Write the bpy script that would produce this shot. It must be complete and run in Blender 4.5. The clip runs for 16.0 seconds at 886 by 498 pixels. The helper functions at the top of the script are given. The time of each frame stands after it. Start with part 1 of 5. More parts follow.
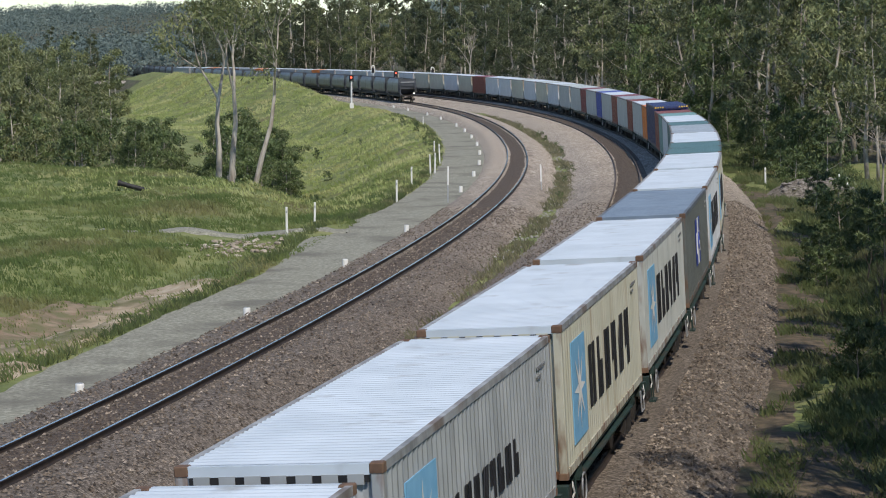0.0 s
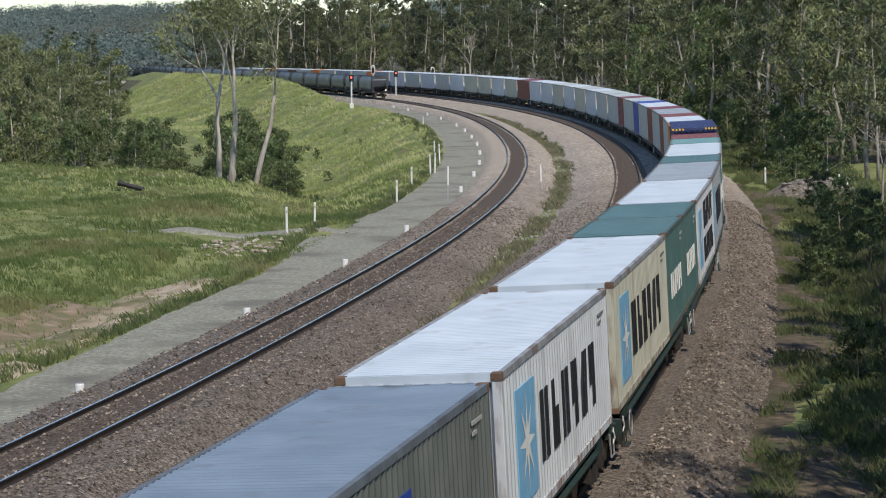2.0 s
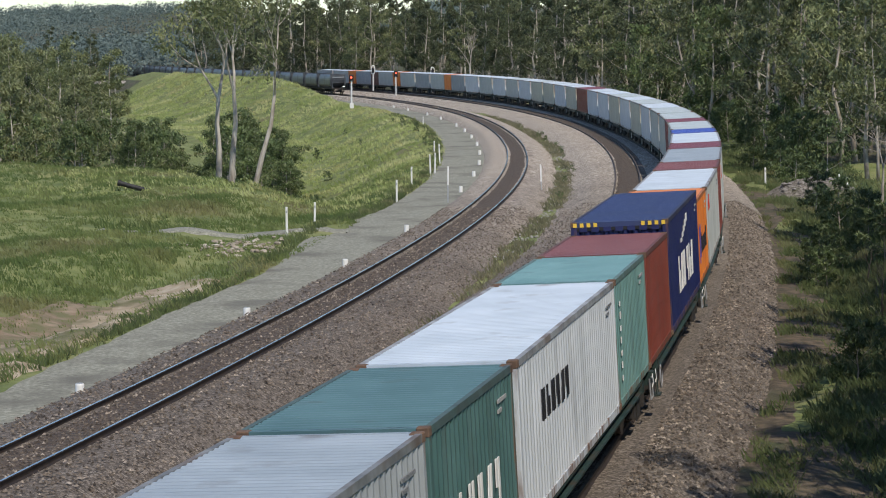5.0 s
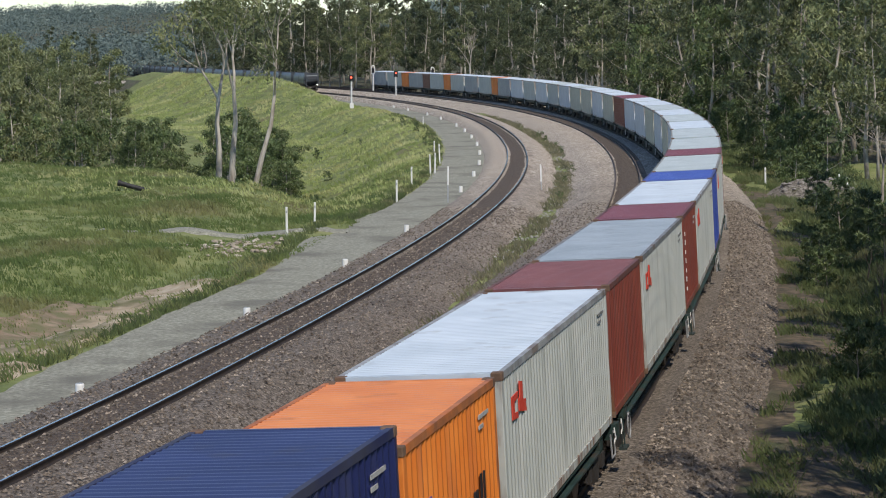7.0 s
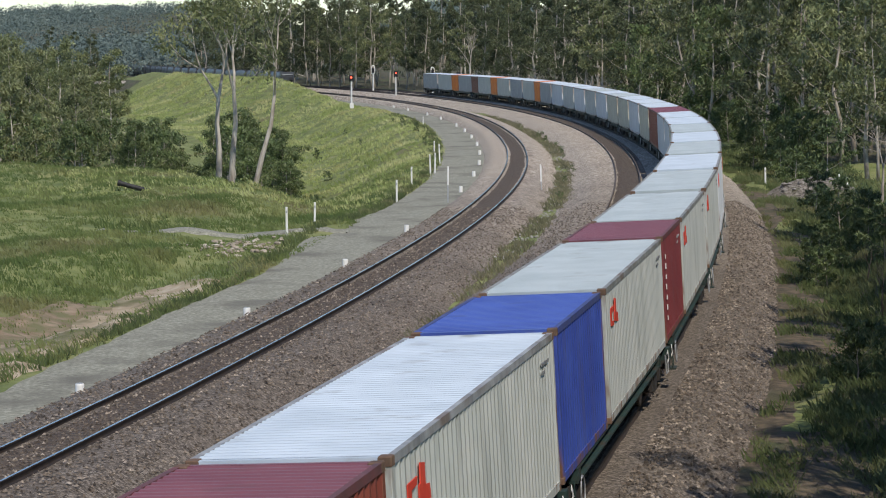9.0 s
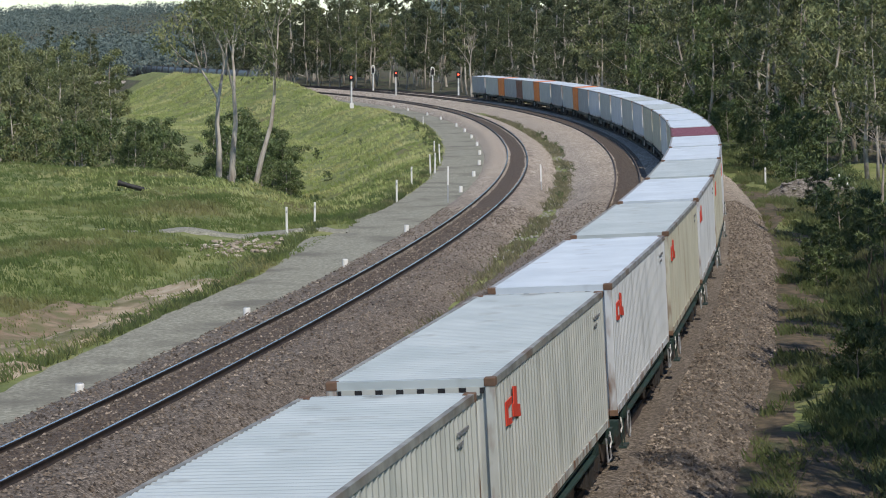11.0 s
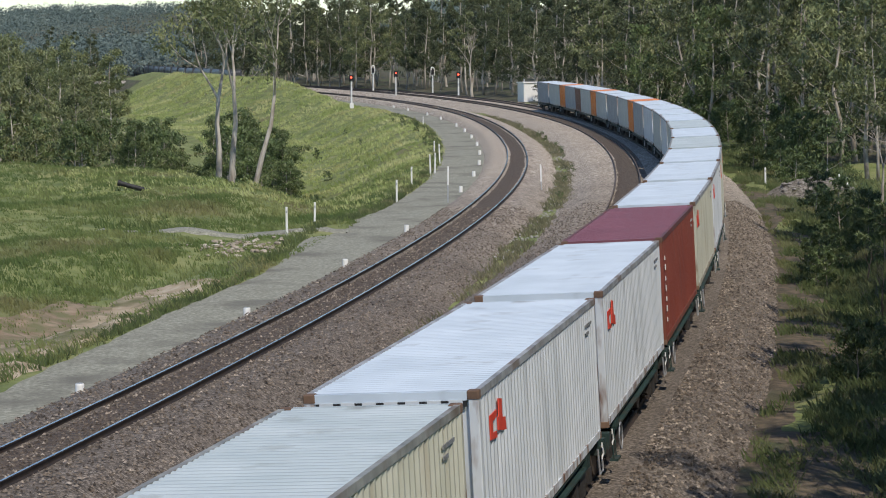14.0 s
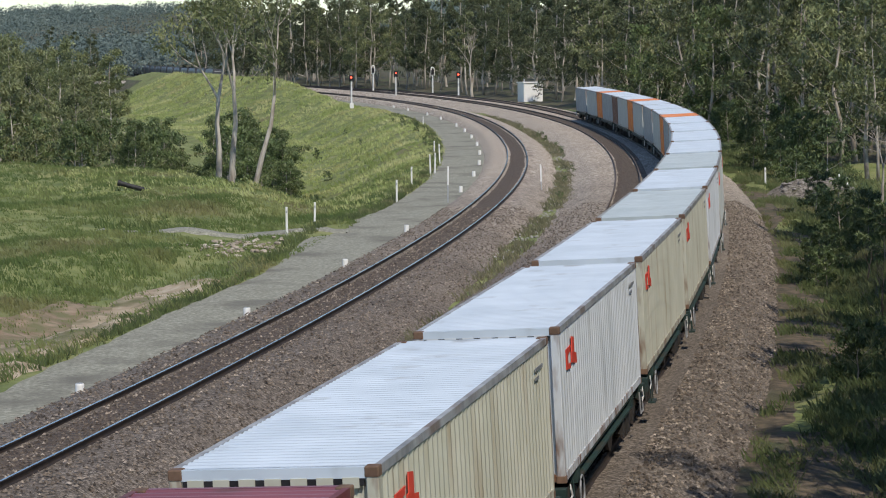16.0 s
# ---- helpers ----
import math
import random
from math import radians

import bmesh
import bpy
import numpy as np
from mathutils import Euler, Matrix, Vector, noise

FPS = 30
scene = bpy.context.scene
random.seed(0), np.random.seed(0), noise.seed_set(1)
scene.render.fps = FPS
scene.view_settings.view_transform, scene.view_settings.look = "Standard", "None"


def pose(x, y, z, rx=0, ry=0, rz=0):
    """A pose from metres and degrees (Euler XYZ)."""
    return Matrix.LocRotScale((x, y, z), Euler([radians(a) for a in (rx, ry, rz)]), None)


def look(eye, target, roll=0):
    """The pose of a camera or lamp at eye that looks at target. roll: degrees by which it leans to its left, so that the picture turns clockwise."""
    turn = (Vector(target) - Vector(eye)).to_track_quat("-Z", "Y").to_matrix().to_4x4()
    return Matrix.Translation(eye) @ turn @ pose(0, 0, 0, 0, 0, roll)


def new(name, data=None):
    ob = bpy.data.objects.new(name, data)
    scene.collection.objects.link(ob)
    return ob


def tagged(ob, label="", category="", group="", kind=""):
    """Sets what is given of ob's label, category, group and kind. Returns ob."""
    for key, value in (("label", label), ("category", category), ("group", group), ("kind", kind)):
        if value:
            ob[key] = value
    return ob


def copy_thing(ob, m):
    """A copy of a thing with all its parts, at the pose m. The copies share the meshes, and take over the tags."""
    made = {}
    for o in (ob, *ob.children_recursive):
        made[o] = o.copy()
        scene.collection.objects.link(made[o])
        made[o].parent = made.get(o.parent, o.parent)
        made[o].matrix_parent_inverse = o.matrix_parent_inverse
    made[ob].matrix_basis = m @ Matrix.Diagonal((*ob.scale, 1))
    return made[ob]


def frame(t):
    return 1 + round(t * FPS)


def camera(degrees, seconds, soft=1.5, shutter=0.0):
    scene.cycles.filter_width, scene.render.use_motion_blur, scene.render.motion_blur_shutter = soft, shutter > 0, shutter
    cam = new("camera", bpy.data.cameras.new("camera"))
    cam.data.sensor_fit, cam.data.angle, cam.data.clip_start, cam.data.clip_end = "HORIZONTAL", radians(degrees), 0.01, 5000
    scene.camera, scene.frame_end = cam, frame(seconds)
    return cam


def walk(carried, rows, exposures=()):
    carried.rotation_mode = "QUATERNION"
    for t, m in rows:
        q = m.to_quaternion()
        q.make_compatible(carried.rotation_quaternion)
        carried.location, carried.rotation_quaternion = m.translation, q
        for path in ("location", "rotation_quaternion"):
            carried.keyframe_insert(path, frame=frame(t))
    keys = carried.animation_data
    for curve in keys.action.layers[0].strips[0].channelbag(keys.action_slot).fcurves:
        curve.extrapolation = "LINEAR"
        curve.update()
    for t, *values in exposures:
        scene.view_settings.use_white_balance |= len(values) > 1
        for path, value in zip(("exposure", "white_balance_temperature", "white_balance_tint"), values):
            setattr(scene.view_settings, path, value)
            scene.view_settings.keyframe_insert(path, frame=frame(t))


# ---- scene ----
# ---- camera ----
cam = camera(20.63, 16.0, soft=1.05)
EYE = (0.0, 0.0, 8.3)
PITCH = radians(4.756)
AIM = (0.0, math.cos(PITCH), 8.3 - math.sin(PITCH))
walk(cam, [(0.0, look(EYE, AIM, -0.4925)), (16.0, look(EYE, AIM, -0.4925))], exposures=[(0.0, 0.16, 7350, 12), (16.0, 0.16, 7350, 12)])

# ---- world and sun ----
SUN_EL, SUN_AZ = radians(51), radians(155)   # azimuth clockwise from +y
world = bpy.data.worlds.new("sky")
scene.world = world
world.use_nodes = True
wn = world.node_tree.nodes
sky = wn.new("ShaderNodeTexSky")
sky.sky_type, sky.sun_disc = "NISHITA", False
sky.sun_elevation, sky.sun_rotation = SUN_EL, SUN_AZ
wn["Background"].inputs["Strength"].default_value = 0.125
sky.dust_density, sky.ozone_density = 0.0, 4.0
tint = wn.new("ShaderNodeVectorMath")
tint.operation = "MULTIPLY"
tint.inputs[1].default_value = (0.84, 0.94, 1.05)
world.node_tree.links.new(sky.outputs["Color"], tint.inputs[0])
world.node_tree.links.new(tint.outputs["Vector"], wn["Background"].inputs["Color"])
sun = new("sun", bpy.data.lights.new("sun", "SUN"))
sun.data.energy, sun.data.angle, sun.data.color = 3.2, radians(0.6), (1.0, 0.97, 0.91)
sun_from = Vector((math.sin(SUN_AZ) * math.cos(SUN_EL), math.cos(SUN_AZ) * math.cos(SUN_EL), math.sin(SUN_EL)))
sun.matrix_world = look(sun_from * 300, (0, 0, 0))


# ---- materials ----
def material(name, stops, scale=2.0, detail=6.0, rough=0.8, metal=0.0, bump=0.0, bump_scale=20.0, stain=None, stain_scale=0.4,
             stain_range=(0.5, 0.7), stain_stretch=(1, 1, 1), per_object=0.0, per_island=0.0, voronoi=0.0, stretch=(1, 1, 1), distance=0.02, translucent=0.0):
    """A surface whose colour wanders between stops at one scale, with stains at a larger one, and fine relief."""
    mat = bpy.data.materials.new(name)
    mat.use_nodes = True
    nt = mat.node_tree
    n, link = nt.nodes, nt.links.new
    bsdf = n["Principled BSDF"]
    bsdf.inputs["Roughness"].default_value, bsdf.inputs["Metallic"].default_value = rough, metal
    co = n.new("ShaderNodeTexCoord")
    mp = n.new("ShaderNodeMapping")
    mp.inputs["Scale"].default_value = stretch
    link(co.outputs["Object"], mp.inputs["Vector"])
    if voronoi:
        tex = n.new("ShaderNodeTexVoronoi")
        tex.inputs["Scale"].default_value = voronoi
        link(mp.outputs["Vector"], tex.inputs["Vector"])
        sep = n.new("ShaderNodeSeparateColor")
        link(tex.outputs["Color"], sep.inputs["Color"])
        fac = sep.outputs["Red"]
    else:
        tex = n.new("ShaderNodeTexNoise")
        tex.inputs["Scale"].default_value, tex.inputs["Detail"].default_value = scale, detail
        link(mp.outputs["Vector"], tex.inputs["Vector"])
        fac = tex.outputs["Fac"]
    ramp = n.new("ShaderNodeValToRGB")
    el = ramp.color_ramp.elements
    lo, hi = (0.0, 1.0) if voronoi else (0.3, 0.7)
    for k, c in enumerate(stops):
        at = lo + (hi - lo) * k / max(1, len(stops) - 1)
        e = el[k] if k < 2 else el.new(at)
        e.position, e.color = at, (*c, 1)
    link(fac, ramp.inputs["Fac"])
    colour = ramp.outputs["Color"]
    if stain:
        big = n.new("ShaderNodeTexNoise")
        big.inputs["Scale"].default_value, big.inputs["Detail"].default_value = stain_scale, 5
        bigmap = n.new("ShaderNodeMapping")
        bigmap.inputs["Scale"].default_value = stain_stretch
        link(co.outputs["Object"], bigmap.inputs["Vector"])
        link(bigmap.outputs["Vector"], big.inputs["Vector"])
        rng = n.new("ShaderNodeMapRange")
        rng.inputs["From Min"].default_value, rng.inputs["From Max"].default_value = stain_range
        link(big.outputs["Fac"], rng.inputs["Value"])
        mix = n.new("ShaderNodeMix")
        mix.data_type = "RGBA"
        link(rng.outputs["Result"], mix.inputs["Factor"])
        link(colour, mix.inputs["A"])
        mix.inputs["B"].default_value = (*stain, 1)
        colour = mix.outputs["Result"]
    for amount, source, output in ((per_object, "ShaderNodeObjectInfo", "Random"), (per_island, "ShaderNodeNewGeometry", "Random Per Island")):
        if not amount:
            continue
        info = n.new(source)
        hsv = n.new("ShaderNodeHueSaturation")
        val = n.new("ShaderNodeMapRange")
        val.inputs["To Min"].default_value, val.inputs["To Max"].default_value = 1 - amount, 1 + amount
        link(info.outputs[output], val.inputs["Value"])
        link(val.outputs["Result"], hsv.inputs["Value"])
        link(colour, hsv.inputs["Color"])
        colour = hsv.outputs["Color"]
    link(colour, bsdf.inputs["Base Color"])
    if bump:
        bt = n.new("ShaderNodeTexVoronoi" if voronoi else "ShaderNodeTexNoise")
        bt.inputs["Scale"].default_value = voronoi or bump_scale
        link(mp.outputs["Vector"], bt.inputs["Vector"])
        bm_ = n.new("ShaderNodeBump")
        bm_.inputs["Strength"].default_value, bm_.inputs["Distance"].default_value = bump, distance
        link(bt.outputs["Distance" if voronoi else "Fac"], bm_.inputs["Height"])
        link(bm_.outputs["Normal"], bsdf.inputs["Normal"])
    if translucent:
        tr = n.new("ShaderNodeBsdfTranslucent")
        link(colour, tr.inputs["Color"])
        ms = n.new("ShaderNodeMixShader")
        ms.inputs[0].default_value = translucent
        link(bsdf.outputs[0], ms.inputs[1])
        link(tr.outputs[0], ms.inputs[2])
        link(ms.outputs[0], n["Material Output"].inputs["Surface"])
    return mat


def glow(name, colour, strength):
    mat = bpy.data.materials.new(name)
    mat.use_nodes = True
    b = mat.node_tree.nodes["Principled BSDF"]
    b.inputs["Base Color"].default_value = (*colour, 1)
    b.inputs["Emission Color"].default_value, b.inputs["Emission Strength"].default_value = (*colour, 1), strength
    return mat


M_GRASS = material("grass_ground", [(0.10, 0.135, 0.042), (0.165, 0.20, 0.066), (0.245, 0.255, 0.105)], 0.55, 10, 0.95, stain=(0.16, 0.13, 0.07),
                   stain_scale=0.09, stain_range=(0.58, 0.75), bump=0.8, bump_scale=6, distance=0.15)
M_BALLAST = material("ballast_stone", [(0.04, 0.033, 0.026), (0.095, 0.077, 0.062), (0.15, 0.124, 0.101), (0.29, 0.25, 0.21)], rough=0.9, voronoi=20.0, bump=0.15,
                     stain=(0.085, 0.068, 0.053), stain_scale=0.35, stain_range=(0.5, 0.9), distance=0.05)
def lay_sunlit(mat, stops, y0, y1):
    """Paler stone tones that stand for sunlight, from y0 to y1 mixed in by patches and on from there."""
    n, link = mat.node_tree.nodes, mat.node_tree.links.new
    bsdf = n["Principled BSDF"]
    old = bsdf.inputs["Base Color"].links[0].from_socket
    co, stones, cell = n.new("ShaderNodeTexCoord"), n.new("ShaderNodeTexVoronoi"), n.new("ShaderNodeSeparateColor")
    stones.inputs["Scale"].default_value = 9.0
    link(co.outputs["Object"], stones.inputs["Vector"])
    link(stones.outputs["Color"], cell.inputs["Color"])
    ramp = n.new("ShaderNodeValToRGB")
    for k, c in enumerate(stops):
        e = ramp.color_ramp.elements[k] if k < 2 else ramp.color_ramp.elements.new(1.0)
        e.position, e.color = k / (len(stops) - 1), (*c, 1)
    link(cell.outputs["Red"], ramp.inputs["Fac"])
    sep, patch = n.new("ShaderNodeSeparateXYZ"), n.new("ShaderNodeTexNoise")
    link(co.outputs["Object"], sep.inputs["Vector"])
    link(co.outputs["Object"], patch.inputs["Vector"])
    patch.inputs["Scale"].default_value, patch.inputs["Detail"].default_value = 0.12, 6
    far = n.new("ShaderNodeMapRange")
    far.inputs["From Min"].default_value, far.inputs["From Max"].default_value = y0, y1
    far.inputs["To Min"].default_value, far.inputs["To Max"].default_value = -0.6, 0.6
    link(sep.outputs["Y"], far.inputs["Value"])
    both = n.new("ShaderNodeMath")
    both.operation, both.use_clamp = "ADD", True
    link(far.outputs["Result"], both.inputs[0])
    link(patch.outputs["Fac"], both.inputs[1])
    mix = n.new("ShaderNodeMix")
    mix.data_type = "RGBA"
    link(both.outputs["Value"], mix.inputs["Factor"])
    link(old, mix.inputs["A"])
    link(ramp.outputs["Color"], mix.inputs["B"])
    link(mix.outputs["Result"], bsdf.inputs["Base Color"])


# Paler tones between y 70 and 190 put distant sunlight into the ballast colour.
lay_sunlit(M_BALLAST, [(0.07, 0.058, 0.046), (0.27, 0.222, 0.172), (0.45, 0.38, 0.30), (0.72, 0.64, 0.55)], 70, 190)
M_FOUL = material("oily_ballast", [(0.042, 0.03, 0.022), (0.092, 0.067, 0.049), (0.15, 0.117, 0.09)], rough=0.9, voronoi=15.0, bump=1.0, distance=0.05)
M_ROAD = material("grey_gravel", [(0.15, 0.15, 0.115), (0.25, 0.25, 0.2), (0.38, 0.38, 0.315)], 8, 12, 0.95, stain=(0.14, 0.135, 0.11), stain_scale=0.3, bump=0.5,
                  bump_scale=30, distance=0.03)
M_SAND = material("bare_sand", [(0.22, 0.17, 0.11), (0.36, 0.29, 0.20), (0.46, 0.40, 0.31)], 1.2, 10, 0.95, stain=(0.12, 0.12, 0.05), stain_scale=0.5, stain_range=(0.45, 0.62), bump=0.4,
                  bump_scale=12, distance=0.05)
M_SOIL = material("brown_soil", [(0.045, 0.04, 0.024), (0.1, 0.078, 0.052), (0.18, 0.135, 0.092)], 2.6, 10, 0.95, stain=(0.06, 0.07, 0.03), stain_scale=0.8, bump=0.6, bump_scale=14, distance=0.06)
M_RAILTOP = material("polished_rail_head", [(0.24, 0.24, 0.26), (0.38, 0.38, 0.4)], 3, 4, 0.18, 1.0)
M_RAILDULL = material("dull_rail_head", [(0.09, 0.065, 0.052), (0.16, 0.125, 0.1)], 3, 4, 0.8, 0.2)
M_RAIL = material("rusty_rail", [(0.022, 0.017, 0.016), (0.05, 0.035, 0.028)], 4, 6, 0.7, 0.2)
M_SLEEPER = material("dusty_concrete_sleeper", [(0.13, 0.105, 0.09), (0.2, 0.17, 0.145)], 6, 8, 0.9, per_object=0.15)
M_STONE = material("pale_rock", [(0.26, 0.25, 0.23), (0.42, 0.41, 0.38)], 3, 6, 0.9, per_island=0.3)
M_EARTHSTONE = material("earthy_rock", [(0.2, 0.165, 0.12), (0.36, 0.31, 0.25), (0.5, 0.46, 0.4)], 1.3, 6, 0.9, per_object=0.3)
M_WHITE = material("white_paint", [(0.72, 0.72, 0.70), (0.82, 0.82, 0.80)], 5, 5, 0.6)
M_STEEL = material("galvanised_steel", [(0.35, 0.36, 0.37), (0.5, 0.51, 0.52)], 5, 6, 0.5, 0.6)
M_DARK = material("black_steel", [(0.012, 0.012, 0.014), (0.03, 0.03, 0.032)], 5, 6, 0.6, 0.2)
M_RED_LAMP = glow("red_signal_light", (1.0, 0.06, 0.03), 6.0)
M_BARK = material("pale_eucalypt_bark", [(0.20, 0.16, 0.13), (0.40, 0.36, 0.31), (0.55, 0.51, 0.45)], 1.5, 6, 0.9, stretch=(2, 2, 0.4), per_object=0.2)
M_LEAF = material("eucalypt_leaves", [(0.085, 0.108, 0.05), (0.155, 0.18, 0.08), (0.26, 0.27, 0.13)], 0.35, 4, 0.55, per_object=0.22, per_island=0.4, translucent=0.22)
M_LEAF_B = material("dark_green_leaves", [(0.06, 0.095, 0.038), (0.115, 0.16, 0.06), (0.18, 0.21, 0.09)], 0.5, 4, 0.55, per_object=0.2, per_island=0.4, translucent=0.22)
# Leaf colour darkened to stand for the shade in the woods on the bend.
M_LEAF_C = material("shade_darkened_leaves", [(0.035, 0.05, 0.024), (0.07, 0.09, 0.042), (0.13, 0.145, 0.07)], 0.35, 4, 0.6, per_object=0.25, per_island=0.4, translucent=0.15)
M_CHIP = material("loose_ballast_stone", [(0.06, 0.046, 0.036), (0.13, 0.105, 0.083), (0.31, 0.265, 0.22)], 3, 3, 0.9, per_island=0.7)
M_STONEGREY = material("weathered_grey_stone", [(0.16, 0.145, 0.13), (0.28, 0.26, 0.24)], 4, 6, 0.9)
M_SPOIL = material("gravelly_earth", [(0.09, 0.08, 0.065), (0.17, 0.15, 0.125), (0.28, 0.255, 0.22)], rough=0.95, voronoi=9.0, bump=0.8, stain=(0.07, 0.08, 0.035), stain_scale=0.6, stain_range=(0.5, 0.7), distance=0.06)
# Canopy colour includes the bluish haze of distance.
M_FARLEAF = material("far_canopy_haze_tint", [(0.075, 0.112, 0.108), (0.112, 0.155, 0.146), (0.165, 0.21, 0.182)], 0.02, 4, 0.9, per_island=0.12)
# Yellower grass, also brightened in colour to stand for sun on the embankment.
M_BLADE_DRY_LIT = material("yellowing_sunlit_grass", [(0.23, 0.3, 0.1), (0.4, 0.45, 0.18), (0.6, 0.58, 0.31)], 0.1, 8, 0.8, stain=(0.40, 0.33, 0.18), stain_scale=0.06, stain_range=(0.55, 0.8), per_island=0.25, translucent=0.3)
# Grey-green grass, its colour darkened for the tree shade on the bank.
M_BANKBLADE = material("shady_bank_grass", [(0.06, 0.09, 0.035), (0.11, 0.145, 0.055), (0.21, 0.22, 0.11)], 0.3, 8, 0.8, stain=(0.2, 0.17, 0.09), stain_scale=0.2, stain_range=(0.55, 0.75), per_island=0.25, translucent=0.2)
M_BLADE = material("long_grass", [(0.085, 0.135, 0.042), (0.15, 0.205, 0.066), (0.28, 0.30, 0.125)], 0.13, 8, 0.8, stain=(0.28, 0.24, 0.12), stain_scale=0.09, stain_range=(0.54, 0.78), per_island=0.25, translucent=0.3)


# Forest floor litter; the same dark colour paints the shade on the cutting bank.
M_LITTER_SHADE = material("leaf_litter_and_bank_shade", [(0.04, 0.042, 0.022), (0.075, 0.07, 0.04), (0.12, 0.1, 0.065)], 0.9, 8, 0.95, stain=(0.06, 0.085, 0.03), stain_scale=0.12, bump=0.6, bump_scale=8, distance=0.1)
M_BANKSOIL = material("pinkish_bank_soil", [(0.13, 0.105, 0.06), (0.24, 0.175, 0.115), (0.34, 0.26, 0.185)], 0.9, 10, 0.95, stain=(0.15, 0.145, 0.07), stain_scale=1.4, stain_range=(0.42, 0.62), bump=0.5, bump_scale=10, distance=0.06)
M_WEED = material("dry_grey_green_weeds", [(0.10, 0.105, 0.065), (0.17, 0.165, 0.10), (0.27, 0.25, 0.17)], 0.5, 6, 0.9, per_island=0.3, translucent=0.15)


# ---- small mesh helpers ----
def mesh_object(name, verts, faces, mats, parent=None, smooth=False, face_mats=None):
    me = bpy.data.meshes.new(name)
    me.from_pydata([tuple(v) for v in verts], [], [tuple(f) for f in faces])
    for m in mats if isinstance(mats, (list, tuple)) else [mats]:
        me.materials.append(m)
    if face_mats is not None:
        me.polygons.foreach_set("material_index", face_mats)
    if smooth:
        me.polygons.foreach_set("use_smooth", [True] * len(me.polygons))
    me.update()
    ob = new(name, me)
    ob.parent = parent
    return ob


class Build:
    """Collects boxes, tubes and prisms of one mesh."""

    def __init__(self):
        self.v, self.f = [], []

    def box(self, x0, x1, y0, y1, z0, z1):
        b = len(self.v)
        self.v += [(x, y, z) for z in (z0, z1) for y in (y0, y1) for x in (x0, x1)]
        self.f += [tuple(b + i for i in q) for q in ((0, 2, 3, 1), (4, 5, 7, 6), (0, 1, 5, 4), (2, 6, 7, 3), (0, 4, 6, 2), (1, 3, 7, 5))]
        return self

    def chamfered(self, x0, x1, y0, y1, z0, z1, c):
        """A box with its upright edges and top cut off by c."""
        ring = lambda d, z: [(x0 + c + d, y0 + d, z), (x1 - c - d, y0 + d, z), (x1 - d, y0 + c + d, z), (x1 - d, y1 - c - d, z), (x1 - c - d, y1 - d, z),
                             (x0 + c + d, y1 - d, z), (x0 + d, y1 - c - d, z), (x0 + d, y0 + c + d, z)]
        b = len(self.v)
        self.v += ring(0, z0) + ring(0, z1 - c) + ring(c * 0.7, z1)
        for k in (0, 8):
            self.f += [(b + k + i, b + k + (i + 1) % 8, b + k + 8 + (i + 1) % 8, b + k + 8 + i) for i in range(8)]
        self.f += [tuple(b + 16 + i for i in range(8)), tuple(b + 7 - i for i in range(8))]
        return self

    def tube(self, points, radii, sides=8, cap=True):
        b = len(self.v)
        pts = [Vector(p) for p in points]
        for i, p in enumerate(pts):
            d = (pts[min(i + 1, len(pts) - 1)] - pts[max(i - 1, 0)]).normalized()
            a = d.cross(Vector((0.31, 0.95, 0.02)) if abs(d.z) > 0.6 else Vector((0, 0, 1))).normalized()
            c = d.cross(a)
            r = radii[i] if isinstance(radii, (list, tuple)) else radii
            self.v += [tuple(p + r * (math.cos(2 * math.pi * k / sides) * a + math.sin(2 * math.pi * k / sides) * c)) for k in range(sides)]
        for i in range(len(pts) - 1):
            for k in range(sides):
                self.f.append((b + i * sides + k, b + i * sides + (k + 1) % sides, b + (i + 1) * sides + (k + 1) % sides, b + (i + 1) * sides + k))
        if cap:
            self.f += [tuple(b + sides - 1 - k for k in range(sides)), tuple(b + (len(pts) - 1) * sides + k for k in range(sides))]
        return self

    def sheet(self, profile, axis, lo, hi, close=False):
        """A profile of (a, b) pairs drawn along an axis: 'x': (y, z), 'y': (x, z), 'z': (x, y)."""
        b, n = len(self.v), len(profile)
        for t in (lo, hi):
            self.v += [{"x": (t, p, q), "y": (p, t, q), "z": (p, q, t)}[axis] for p, q in profile]
        self.f += [(b + i, b + (i + 1) % n, b + n + (i + 1) % n, b + n + i) for i in range(n if close else n - 1)]
        if close:
            self.f += [tuple(b + n - 1 - i for i in range(n)), tuple(b + n + i for i in range(n))]
        return self

    def done(self, name, mats, parent=None, smooth=False):
        return mesh_object(name, self.v, self.f, mats, parent, smooth)


MESHES = {}


def shared(key, name, make, mat, parent=None, at=None, label=""):
    """A part whose mesh is made once for each key and material."""
    k = (key, mat.name)
    if k not in MESHES:
        b = Build()
        make(b)
        me = bpy.data.meshes.new(name)
        me.from_pydata(b.v, [], b.f)
        me.materials.append(mat)
        me.update()
        MESHES[k] = me
    ob = new(name, MESHES[k])
    ob.parent = parent
    if at is not None:
        ob.matrix_basis = at
    if label:
        ob["label"] = label
    return ob


# ---- the three tracks: bends along their length ----
KNOTS = [0, 80, 160, 240, 320, 400, 500, 620, 800]
